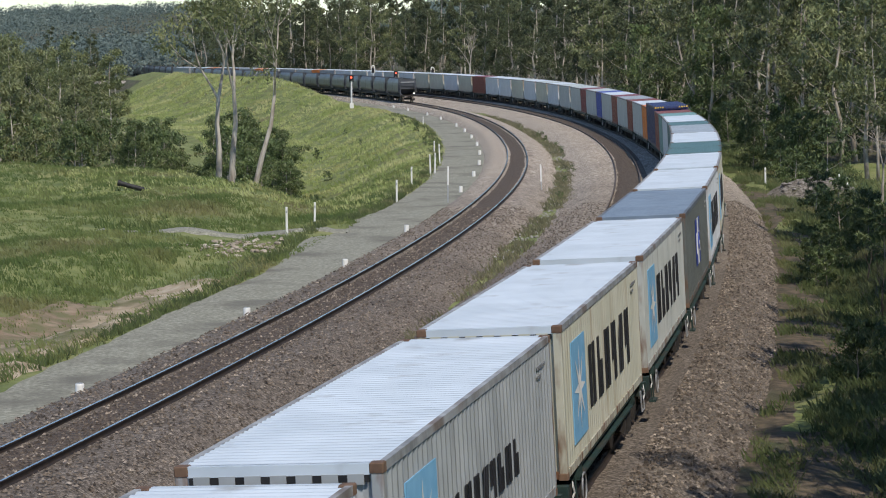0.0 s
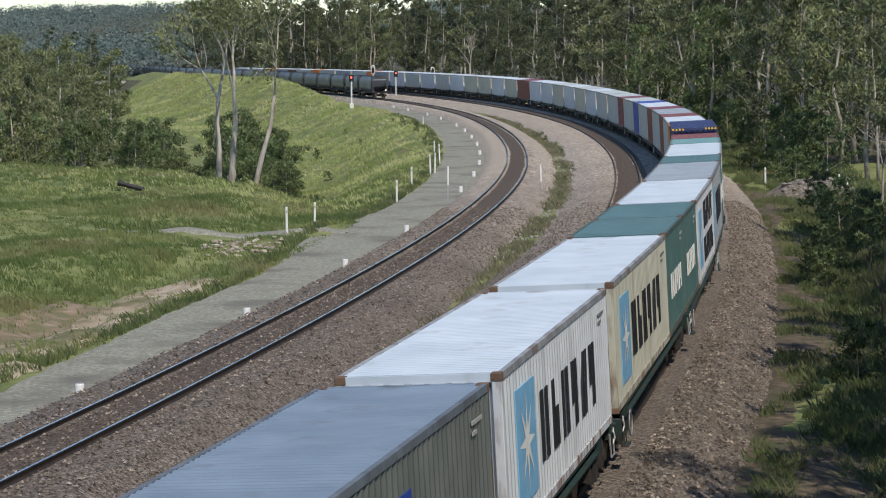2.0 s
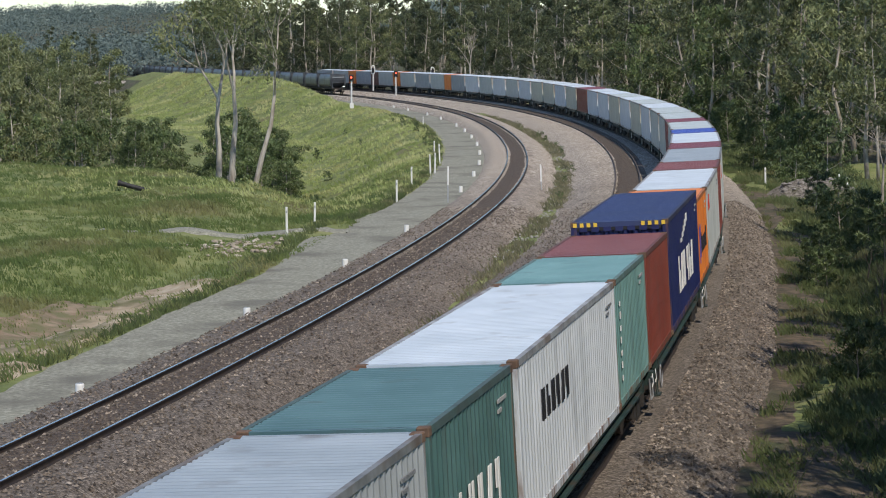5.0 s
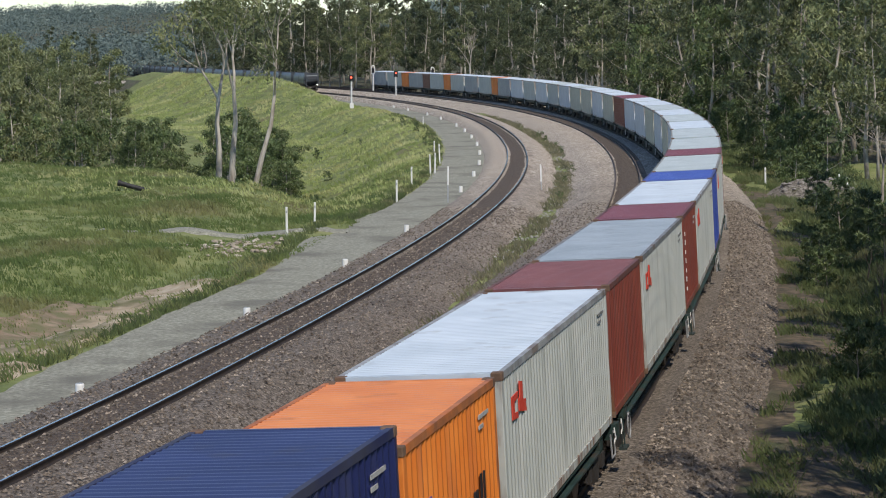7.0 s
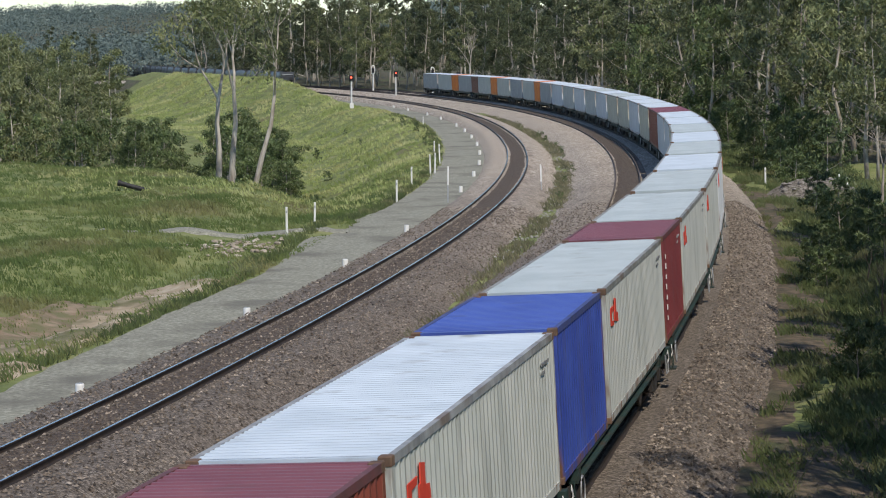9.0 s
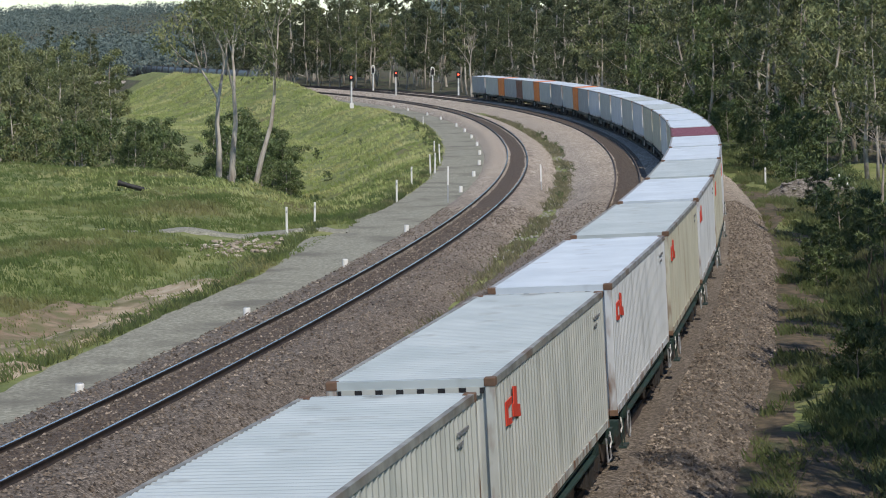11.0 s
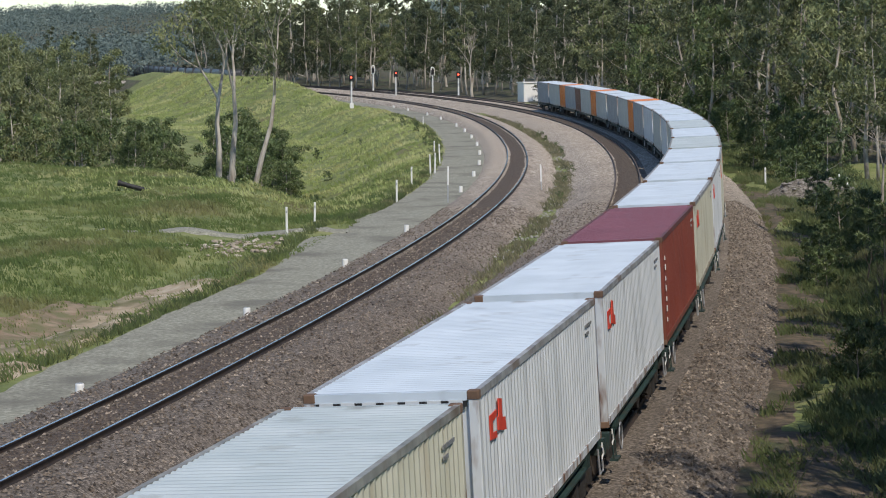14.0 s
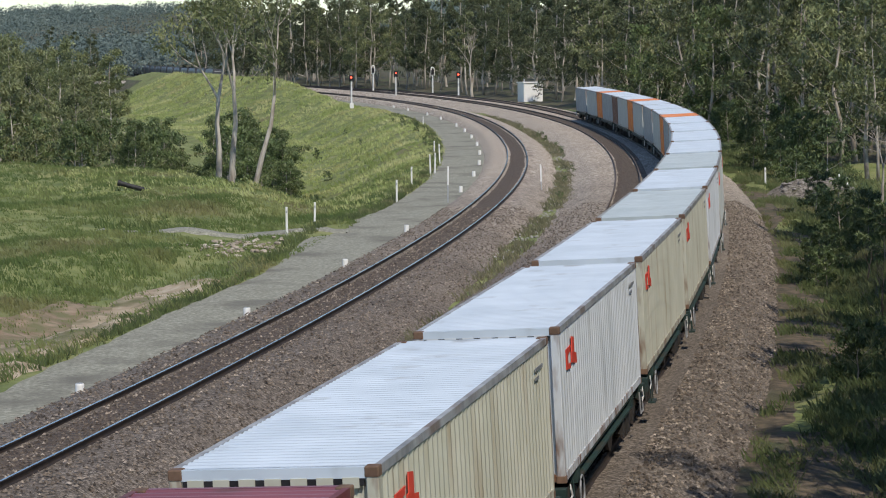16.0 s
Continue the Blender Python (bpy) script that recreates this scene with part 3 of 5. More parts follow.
def build_woods():
    rnd = random.Random(7)
    gums = ["gum0", "gum1", "gum2", "gum3", "gum4"]
    low = ["bushy0", "bushy1", "bushy2"]
    shady = ["shady0", "shady1", "shady2"]
    # woods behind the outer side of the bend
    for depth, count in ((9, 50), (14, 46), (21, 40)):
        for k in range(count):
            s = 150 + (640 - 150) * (k + rnd.random()) / count
            out = depth + rnd.uniform(-2.5, 2.5) + (5 if s < 230 else 0)
            p = place("right", s, out, 0)
            if out < 12.6 and 330 < s < 500:
                continue
            # Far along the bend most crowns take the leaves with painted shade.
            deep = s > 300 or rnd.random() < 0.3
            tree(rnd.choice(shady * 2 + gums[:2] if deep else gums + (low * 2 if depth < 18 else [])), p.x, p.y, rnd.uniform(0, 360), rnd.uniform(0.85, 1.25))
    # trees beyond the meadow
    for k in range(58):
        y = rnd.uniform(196, 330)
        x = seen(rnd.uniform(-1080, -735), y)
        tree(rnd.choice(gums[:3] + low), x, y, rnd.uniform(0, 360), rnd.uniform(0.66, 0.9), "gum tree with grey-green crown beyond the meadow", "trees beyond the meadow")
    for k in range(16):
        y = rnd.uniform(340, 600)
        x = seen(rnd.uniform(-960, -722), y)
        tree(rnd.choice(gums[:3]), x, y, rnd.uniform(0, 360), rnd.uniform(0.6, 0.8), "gum tree with grey-green crown beyond the meadow", "trees beyond the meadow")
    # thicket in the gully
    for k in range(46):
        y = rnd.uniform(188, 240)
        x = seen(rnd.uniform(-720, -340), y)
        tree(rnd.choice(low), x, y, rnd.uniform(0, 360), rnd.uniform(0.45, 0.8), "dense dark green sapling in the gully", "saplings in the gully")
    # tall open gums in the gully
    tree("sparse0", seen(-508, 180), 180, 20, 1.0, "tall sparse gum tree with pale double trunk", "tall gums in the gully")
    tree("sparse1", seen(-474, 176), 176, 130, 1.05, "tall sparse gum tree with pale trunk", "tall gums in the gully")
    tree("sparse2", seen(-440, 172), 172, 0, 1.0, "leaning pale gum tree with thin crown", "tall gums in the gully", lean=(0, 13))
    # right of the cutting
    for k in range(13):
        y = 22 + 7.5 * k
        x = float(track_x("right", y)[0]) + 13.5 + 1.5 * math.sin(k * 2.1)
        tree(gums[k % 5], x, y, k * 77 % 360, 0.85 + 0.12 * math.sin(k * 1.3), "shady gum tree above the cutting", "trees above the cutting")
    for k in range(15):
        y = 16 + 5.4 * k
        x = float(track_x("right", y)[0]) + (12.2 if y < 34 else 10.6 if y < 62 else 14.0) + 0.6 * math.sin(k * 1.7)
        tree(low[k % 3], x, y, k * 53 % 360, 0.95 + 0.1 * math.sin(k * 2.3), "leafy sapling above the cutting", "trees above the cutting")
    for px, y, size, key in ((1120, 104, 0.7, "gum1"), (1090, 122, 0.7, "gum2"), (985, 158, 0.6, "gum4"), (900, 172, 0.85, "gum3"), (1010, 178, 0.95, "gum0"), (930, 186, 0.6, "bushy0"), (800, 196, 0.55, "bushy1")):
        tree(key, seen(px, y), y, px * 1.7 % 360, size, "shady gum tree above the cutting", "trees above the cutting")
    for px, y, size, key in ((850, 92, 0.62, "shrub2"), (872, 90, 0.55, "shrub1"), (835, 97, 0.45, "shrub0"), (905, 99, 0.5, "shrub1"), (960, 108, 0.8, "shrub1"), (1000, 95, 0.7, "shrub2"), (800, 158, 0.9, "shrub1"), (870, 150, 1.2, "shrub2"), (760, 170, 1.1, "shrub0"),
                             (700, 182, 1.0, "shrub1"), (940, 64, 0.6, "shrub0"), (845, 130, 0.8, "shrub2"), (900, 118, 1.0, "shrub0")):
        tree(key, seen(px, y), y, px * 1.3 % 360, size, "small dark green shrub on the verge", "shrubs on the verge")
    for k in range(12):
        p = place("left", rnd.uniform(150, 330), -rnd.uniform(7.5, 20), 0)
        tree(rnd.choice(["shrub0", "shrub1", "shrub2"]), p.x, p.y, rnd.uniform(0, 360), rnd.uniform(0.2, 0.5), "low green shrub on the embankment", "shrubs on the embankment")
    for k in range(12):
        p = place("left", rnd.uniform(110, 240), rnd.uniform(3.4, 4.5), 0)
        tree(rnd.choice(["shrub0", "shrub1", "shrub2"]), p.x, p.y, rnd.uniform(0, 360), rnd.uniform(0.1, 0.2), "low grey-green weed in the drain between the tracks", "weeds in the drain")
    # undergrowth along the edge of the woods
    for k in range(34):
        s = 168 + 160 * (k + rnd.random()) / 34
        p = place("right", s, rnd.uniform(8.5, 12.5), 0)
        tree(rnd.choice(["shrub0", "shrub1", "shrub2"]), p.x, p.y, rnd.uniform(0, 360), rnd.uniform(0.8, 1.5), "dense green undergrowth bush at the edge of the woods", "undergrowth at the woods")
    # bare pale trees
    for px, y, size in ((520, 300, 1.0), (728, 205, 0.62), (890, 330, 1.2), (905, 176, 0.6), (990, 130, 0.5), (70, 420, 1.4), (640, 330, 1.0), (820, 240, 0.8), (300, 400, 1.3)):
        root = tagged(new("tree"), "bare pale dead gum tree with forked limbs", "tree", group="dead trees")
        x = seen(px, y)
        root.matrix_basis = pose(x, y, land_at(x, y), 0, 0, px) @ Matrix.Diagonal((size, size, size, 1))
        ob = new("trunk", TREE_KINDS["dead", "trunk"])
        ob.parent = root


def bare_bushes():
    for px, y, size in ((985, 82, 1.0), (960, 90, 0.85), (1010, 74, 0.9)):
        root = tagged(new("bush"), "leafless dark twiggy bush on the bank", "bush", group="bare bushes on the bank")
        x = seen(px, y)
        root.matrix_basis = pose(x, y, land_at(x, y), 0, -8, px) @ Matrix.Diagonal((size, size, size, 1))
        new("branch", TREE_KINDS["twigs", "trunk"]).parent = root


def build_back_woods():
    """The rows of trees behind the first ones, too far in to pick apart."""
    rnd = random.Random(17)
    parts_ = [tree_meshes("back%d" % k, height=18 + k, spread=3.8, clumps=15, per=60, leaf=0.42, bare=0.2, trunk_r=0.2) for k in range(4)]
    verts, faces, fm = [], [], []

    def add(x, y, size):
        m = pose(x, y, land_at(x, y), 0, 0, rnd.uniform(0, 360)) @ Matrix.Diagonal((size, size, size, 1))
        a = np.array(m)
        for idx, b in enumerate(rnd.choice(parts_)):
            base = len(verts)
            verts.extend((np.array(b.v) @ a[:3, :3].T + a[:3, 3]).tolist())
            faces.extend([tuple(base + i for i in f) for f in b.f])
            fm.extend([idx] * len(b.f))
    for depth, count in ((30, 42), (41, 36), (54, 20)):
        for k in range(count):
            p = place("right", 150 + 500 * (k + rnd.random()) / count, depth + rnd.uniform(-3, 3), 0)
            add(p.x, p.y, rnd.uniform(0.9, 1.35))
    for k in range(95):
        y = rnd.uniform(640, 980)
        x = seen(rnd.uniform(-900, -150), y)
        if abs(x - float(track_x("left", y)[0])) > 16:
            add(x, y, rnd.uniform(0.5, 0.85))
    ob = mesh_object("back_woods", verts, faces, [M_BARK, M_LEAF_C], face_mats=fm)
    tagged(ob, "deep rows of gum trees behind the railway bend", "woods", kind="stuff")


build_back_woods()


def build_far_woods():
    rnd = random.Random(11)
    b = Build()
    for k in range(1900):
        y = 700 + 3100 * rnd.random() ** 1.3
        x = seen(rnd.uniform(-1150, 200), y)
        size = 0.55 + y / 2600
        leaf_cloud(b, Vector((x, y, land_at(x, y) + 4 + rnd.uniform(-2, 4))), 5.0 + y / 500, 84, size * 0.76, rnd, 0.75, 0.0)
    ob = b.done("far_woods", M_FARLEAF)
    tagged(ob, "far wooded hills with blue haze tinted into their colour", "woods", kind="stuff")


build_far_woods()
build_woods()
bare_bushes()


# ---- the container train ----
MOVERS = []


def gone_containers(t):
    return 23.02 * t - 0.0366 * t * t + 0.00122 * t ** 3


def gone_coal(t):
    return -(14.6 * t - 0.09 * t * t)


PAINT = {
    "white": [(0.50, 0.545, 0.58), (0.60, 0.64, 0.675)], "pale": [(0.40, 0.435, 0.42), (0.49, 0.515, 0.495)], "grey": [(0.27, 0.30, 0.32), (0.35, 0.38, 0.40)],
    "beige": [(0.43, 0.44, 0.365), (0.52, 0.52, 0.44)], "olive": [(0.095, 0.11, 0.105), (0.135, 0.15, 0.145)], "slate": [(0.15, 0.19, 0.235), (0.2, 0.245, 0.3)], "green": [(0.055, 0.125, 0.12), (0.08, 0.165, 0.16)],
    "teal": [(0.12, 0.25, 0.235), (0.17, 0.32, 0.3)], "red": [(0.185, 0.04, 0.028), (0.235, 0.058, 0.04)], "maroon": [(0.17, 0.03, 0.035), (0.22, 0.045, 0.05)],
    "blue": [(0.03, 0.06, 0.30), (0.045, 0.09, 0.38)], "navy": [(0.009, 0.014, 0.075), (0.014, 0.022, 0.105)], "orange": [(0.68, 0.175, 0.028), (0.79, 0.24, 0.045)],
    "brown": [(0.14, 0.055, 0.04), (0.19, 0.08, 0.06)],
}
RUST = (0.16, 0.075, 0.04)
M_PAINT = {k: material(k + "_container_paint", v, 1.2, 8, 0.5, stain=(0.29, 0.23, 0.15) if k == "beige" else tuple(0.55 * c + 0.04 for c in v[0]), stain_scale=1.3, stain_range=(0.55, 0.85), stain_stretch=(1, 2.2, 0.22)) for k, v in PAINT.items()}
# A bluish cast of light is mixed into the roof colour, besides weather stains.
M_ROOF = {k: material(k + "_weathered_blue_cast_roof_paint", [tuple((0.86 + 0.06 * i) * c + 0.02 + 0.01 * i for i, c in enumerate(v[0])), tuple((0.9 + 0.06 * i) * c + 0.025 + 0.012 * i for i, c in enumerate(v[1]))], 0.8, 8, 0.45,
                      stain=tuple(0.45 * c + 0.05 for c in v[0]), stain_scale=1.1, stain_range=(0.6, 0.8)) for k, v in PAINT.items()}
# Top rails in darker tones of the roof paint, brown stains on pale ones.
M_TRIM = {k: material(k + "_dark_rail_paint", [tuple(0.3 * c + 0.03 for c in v[0]), tuple(0.62 * c + 0.03 for c in v[1])], 2.5, 8, 0.65, stain=(0.13, 0.085, 0.06) if min(v[0]) > 0.15 else v[0], stain_scale=0.8, stain_range=(0.5, 0.7)) for k, v in PAINT.items()}
M_CAST = material("rusted_corner_casting", [(0.085, 0.05, 0.034), (0.19, 0.115, 0.075)], 6, 8, 0.85)
M_RUSTPOST = {k: material(k + "_rust_streaked_post_paint", v, 2, 8, 0.6, stain=RUST, stain_scale=2.2, stain_range=(0.46, 0.66), stain_stretch=(2, 2, 0.5)) for k, v in PAINT.items()}
M_WAGON = material("dark_green_wagon_paint", [(0.012, 0.03, 0.027), (0.024, 0.055, 0.049)], 3, 6, 0.6, stain=(0.05, 0.04, 0.03), stain_scale=1.5)
M_BOGIE = material("grimy_bogie_steel", [(0.015, 0.013, 0.012), (0.045, 0.038, 0.034)], 5, 6, 0.75)
M_WHEEL = material("worn_wheel_steel", [(0.10, 0.075, 0.06), (0.2, 0.17, 0.15)], 6, 5, 0.5, 0.6)
M_BLACKMARK = material("black_marking", [(0.012, 0.012, 0.016), (0.022, 0.022, 0.028)], 4, 4, 0.5)
M_SERIALDARK = material("faded_dark_lettering", [(0.10, 0.11, 0.12), (0.3, 0.31, 0.32)], 30, 3, 0.6)
M_SERIALPALE = material("faded_pale_lettering", [(0.25, 0.26, 0.26), (0.5, 0.5, 0.5)], 30, 3, 0.6)
M_SKYMARK = material("light_blue_marking", [(0.16, 0.42, 0.66), (0.22, 0.5, 0.74)], 4, 4, 0.5)
M_REDMARK = material("red_marking", [(0.62, 0.05, 0.03), (0.72, 0.08, 0.05)], 4, 4, 0.5)
M_BLUEMARK = material("blue_marking", [(0.02, 0.05, 0.28), (0.03, 0.07, 0.36)], 4, 4, 0.5)
M_VIOLETMARK = material("violet_marking", [(0.10, 0.06, 0.30), (0.14, 0.09, 0.36)], 4, 4, 0.5)
M_YELLOWMARK = material("yellow_marking", [(0.75, 0.5, 0.05), (0.85, 0.6, 0.1)], 4, 4, 0.5)


def corrugated(lo, hi, pitch, depth, at, flip=1):
    """A trapezoid wave from lo to hi as (along, across) pairs."""
    out, n = [], max(1, round((hi - lo) / pitch))
    p = (hi - lo) / n
    for i in range(n):
        a = lo + i * p
        out += [(a, at), (a + 0.26 * p, at), (a + 0.5 * p, at - flip * depth), (a + 0.76 * p, at - flip * depth)]
    return out + [(hi, at)]


def container(colour, feet, high, roof_colour, label, marks="", doors=False):
    L, W = (12.19 if feet == 40 else 6.06), 2.438
    Hc = 2.896 if high else 2.591
    root = tagged(new("shipping_container"), label, "container", group="containers on the train")
    paint, roofp, post = M_PAINT[colour], M_ROOF[roof_colour], M_RUSTPOST[colour]
    key = (feet, high)
    for side in (1, -1):
        def wall(b, side=side):
            prof = corrugated(-L / 2 + 0.16, L / 2 - 0.16, 0.28, 0.036, side * (W / 2 - 0.012), side)
            b.v += [(x, y, z) for z in (0.14, Hc - 0.1) for y, x in prof]
            n = len(prof)
            b.f += [(i, i + 1, n + i + 1, n + i) for i in range(n - 1)]
        shared(key + ("wall", side), "side_wall", wall, paint, root)
    def roof(b):
        prof = corrugated(-L / 2 + 0.12, L / 2 - 0.12, 0.21, 0.02, Hc - 0.006)
        b.v += [(x, y, z) for x in (-W / 2 + 0.07, W / 2 - 0.07) for y, z in prof]
        n = len(prof)
        b.f += [(i, n + i, n + i + 1, i + 1) for i in range(n - 1)]
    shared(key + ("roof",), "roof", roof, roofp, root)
    shared(key + ("floor",), "floor", lambda b: b.box(-W / 2 + 0.05, W / 2 - 0.05, -L / 2 + 0.1, L / 2 - 0.1, 0.05, 0.15), M_DARK, root)
    for sx in (-1, 1):
        shared(key + ("toprail", sx), "top_rail", lambda b: b.box(*sorted((sx * (W / 2 - 0.08), sx * W / 2)), -L / 2 + 0.15, L / 2 - 0.15, Hc - 0.11, Hc - 0.002), M_TRIM[roof_colour], root)
        shared(key + ("botrail", sx), "bottom_rail", lambda b: b.box(*sorted((sx * (W / 2 - 0.06), sx * W / 2)), -L / 2 + 0.15, L / 2 - 0.15, 0.02, 0.16), post, root)
        for sy in (-1, 1):
            shared(key + ("post", sx, sy), "corner_post", lambda b: b.chamfered(*sorted((sx * (W / 2 - 0.15), sx * (W / 2 - 0.004))), *sorted((sy * (L / 2 - 0.15), sy * (L / 2 - 0.004))), 0.11, Hc - 0.1, 0.012), post, root)
            for z0 in (0.0, Hc - 0.115):
                shared(key + ("cast", sx, sy, z0), "corner_casting", lambda b: b.chamfered(*sorted((sx * (W / 2 - 0.162), sx * (W / 2 + 0.004))), *sorted((sy * (L / 2 - 0.178), sy * (L / 2 + 0.004))), z0, z0 + 0.118, 0.014), M_CAST, root)
    # end towards the camera and end away from it
    def end_wall(b, sy):
        prof = corrugated(-W / 2 + 0.14, W / 2 - 0.14, 0.25, 0.04, sy * (L / 2 - 0.03), sy)
        b.v += [(x, y, z) for z in (0.12, Hc - 0.12) for x, y in prof]
        n = len(prof)
        b.f += [(i, i + 1, n + i + 1, n + i) for i in range(n - 1)]
    shared(key + ("end", 1), "end_wall", lambda b: end_wall(b, 1), paint, root)
    for sy in (-1, 1):
        shared(key + ("header", sy), "end_header", lambda b: b.box(-W / 2 + 0.15, W / 2 - 0.15, *sorted((sy * (L / 2 - 0.09), sy * (L / 2 - 0.01))), Hc - 0.13, Hc - 0.004), roofp, root)
        shared(key + ("sill", sy), "end_sill", lambda b: b.box(-W / 2 + 0.15, W / 2 - 0.15, *sorted((sy * (L / 2 - 0.09), sy * (L / 2 - 0.01))), 0.02, 0.14), post, root)
    if doors:
        for sx in (-1, 1):
            door = shared(key + ("door", sx), "door", lambda b: (b.box(*sorted((sx * 0.015, sx * (W / 2 - 0.16))), -L / 2 + 0.02, -L / 2 + 0.06, 0.15, Hc - 0.14),
                          [b.box(*sorted((sx * 0.1, sx * (W / 2 - 0.24))), -L / 2 + 0.008, -L / 2 + 0.02, 0.25 + q * (Hc - 0.5) / 5, 0.25 + (q + 0.55) * (Hc - 0.5) / 5) for q in range(5)]), paint, root)
            for q in (0.32, 0.85):
                shared(key + ("bar", sx, q), "lock_bar", lambda b: b.tube([(sx * q, -L / 2 - 0.02, 0.12), (sx * q, -L / 2 - 0.02, Hc - 0.12)], 0.02, 6), M_STEEL, door)
    else:
        shared(key + ("end", -1), "end_wall", lambda b: end_wall(b, -1), paint, root)
        # Flat black strip that paints the shade in the slots between the lugs.
        shared(key + ("slot_shade",), "header_recess", lambda b: b.box(-W / 2 + 0.17, W / 2 - 0.17, -L / 2 + 0.008, -L / 2 + 0.03, Hc - 0.215, Hc - 0.13), M_DARK, root)
        for q in range(7):
            shared(key + ("lug", q), "header_lug", lambda b: b.box(-0.9 + q * 0.3 - 0.095, -0.9 + q * 0.3 + 0.095, -L / 2 - 0.006, -L / 2 + 0.05, Hc - 0.24, Hc - 0.12), paint, root)
    markings(root, L, W, Hc, marks, feet)
    return root


def glyph(b, y, z, w, h, kind, x):
    """One group of plain strokes of a marking that stays unlettered."""
    strokes = (((0.0, 0.0, 0.26, 1.0, 0.0), (0.6, 0.0, 0.86, 1.0, 0.0)),
               ((0.0, 0.0, 0.24, 1.0, 0.3), (0.5, 0.0, 0.74, 1.0, 0.2)),
               ((0.05, 0.0, 0.34, 1.0, 0.0), (0.54, 0.0, 0.82, 0.58, 0.0)),
               ((0.0, 0.36, 0.28, 1.0, 0.0), (0.5, 0.0, 0.76, 1.0, 0.0)))[kind % 4]
    for y0, z0, y1, z1, slant in strokes:
        b.sheet([(y + y0 * w, z + z0 * h), (y + y1 * w, z + z0 * h), (y + (y1 + slant) * w, z + z1 * h), (y + (y0 + slant) * w, z + z1 * h)], "x", x - 0.012, x + 0.006, True)


def markings(root, L, W, Hc, marks, feet):
    """Plain shapes in the colours of the markings, on the wall away from the bend."""
    X = W / 2 + 0.004
    E = -L / 2

    def put(key, mat, make, name="painted_block", label="", parent=None):
        return shared((feet, Hc, marks, key), name, make, mat, parent or root, label=label)

    def row(mat, y0, z0, h, n, p, tag="r", fill=0.7):
        for k in range(n):
            put((tag, k), mat, lambda b: glyph(b, E + y0 + k * p, z0, p * fill, h, (k * 2 + k // 3) % 4, X))
    if marks in ("star", "star2", "starline"):
        panel = put("panel", M_SKYMARK, lambda b: b.box(X - 0.012, X + 0.003, E + 1.05, E + 2.85, 0.42, Hc - 0.42), "painted_panel", "light blue painted square")

        def star(b):
            for k in range(4):
                a = math.pi * k / 4
                dy, dz = 0.75 * math.cos(a), 0.8 * math.sin(a)
                n = Vector((0, -math.sin(a), math.cos(a))) * 0.1
                base = len(b.v)
                c = Vector((X + 0.008 + 0.001 * k, E + 1.95, Hc / 2))
                b.v += [tuple(c + e) for e in (Vector((0, -dy, -dz)), n, Vector((0, dy, dz)), -n)]
                b.f.append((base, base + 1, base + 2, base + 3))
        put("star", M_WHITE, star, "painted_emblem", "white many-pointed painted shape", panel)
        if marks == "star":
            row(M_BLACKMARK, 3.5, 0.72, 1.12, 6, 1.16)
        elif marks == "starline":
            row(M_BLACKMARK, 3.4, 0.95, 0.55, 9, 0.62)
        else:
            row(M_BLACKMARK, 4.4, 1.42, 0.85, 6, 1.1)
            row(M_BLACKMARK, 4.1, 0.4, 0.75, 7, 1.0, "q")
    elif marks == "flag":
        panel = put("panel", M_BLUEMARK, lambda b: b.box(X - 0.012, X + 0.003, E + 4.9, E + 7.0, 0.7, 2.05), "painted_panel", "blue painted panel")
        put("flagband", M_WHITE, lambda b: b.box(X - 0.012, X + 0.008, E + 5.65, E + 6.25, 0.7, 2.05), "painted_band", "white painted band", panel)
        put("flagring", M_BLUEMARK, lambda b: b.tube([(X + 0.014, E + 5.95 + 0.17 * math.cos(a * math.pi / 6), 1.38 + 0.25 * math.sin(a * math.pi / 6)) for a in range(12)], 0.035, 4, False), "painted_emblem", "blue painted curve", panel)
        for k, q in enumerate((5.05, 6.4)):
            put(("flag", k), M_WHITE, lambda b: glyph(b, E + q, 1.05, 0.42, 0.6, k + 1, X + 0.008), parent=panel)
    elif marks == "words20":
        row(M_WHITE, 1.0, 0.85, 0.62, 6, 0.66, fill=0.58)
    elif marks == "small":
        row(M_BLACKMARK, 2.2, 1.35, 0.5, 6, 0.55)
    elif marks == "navy":
        for k in range(6):
            put(("w", k), M_WHITE, lambda b: glyph(b, E + 3.2 + k * 0.95 + (0.5 if k > 2 else 0), 0.72, 0.72, 0.95, (k * 3 + 2) % 4, X))
        put("sweep", M_WHITE, lambda b: [b.box(X - 0.01, X + 0.005, E + 4.4 + k * 0.55, E + 4.95 + k * 0.55, 1.95 + 0.1 * k, 2.05 + 0.13 * k) for k in range(5)], "painted_sweep", "white stepped painted stripe")
        for sx in (-1, 1):
            for k in range(4):
                put(("hazard", sx, k), M_YELLOWMARK, lambda b: b.box(sx * 0.85 - 0.3 + k * 0.17, sx * 0.85 - 0.21 + k * 0.17, E - 0.012, E + 0.0, Hc - 0.12, Hc - 0.02), "hazard_stripe", "yellow warning stripe")
    elif marks == "orange":
        put("emblem", M_VIOLETMARK, lambda b: (b.box(X - 0.012, X + 0.004, E + 0.8, E + 1.0, 0.6, 1.7), b.box(X - 0.012, X + 0.004, E + 1.25, E + 1.45, 0.75, 1.75), b.box(X - 0.012, X + 0.004, E + 1.0, E + 1.25, 1.05, 1.3)), "painted_emblem", "violet painted shape")
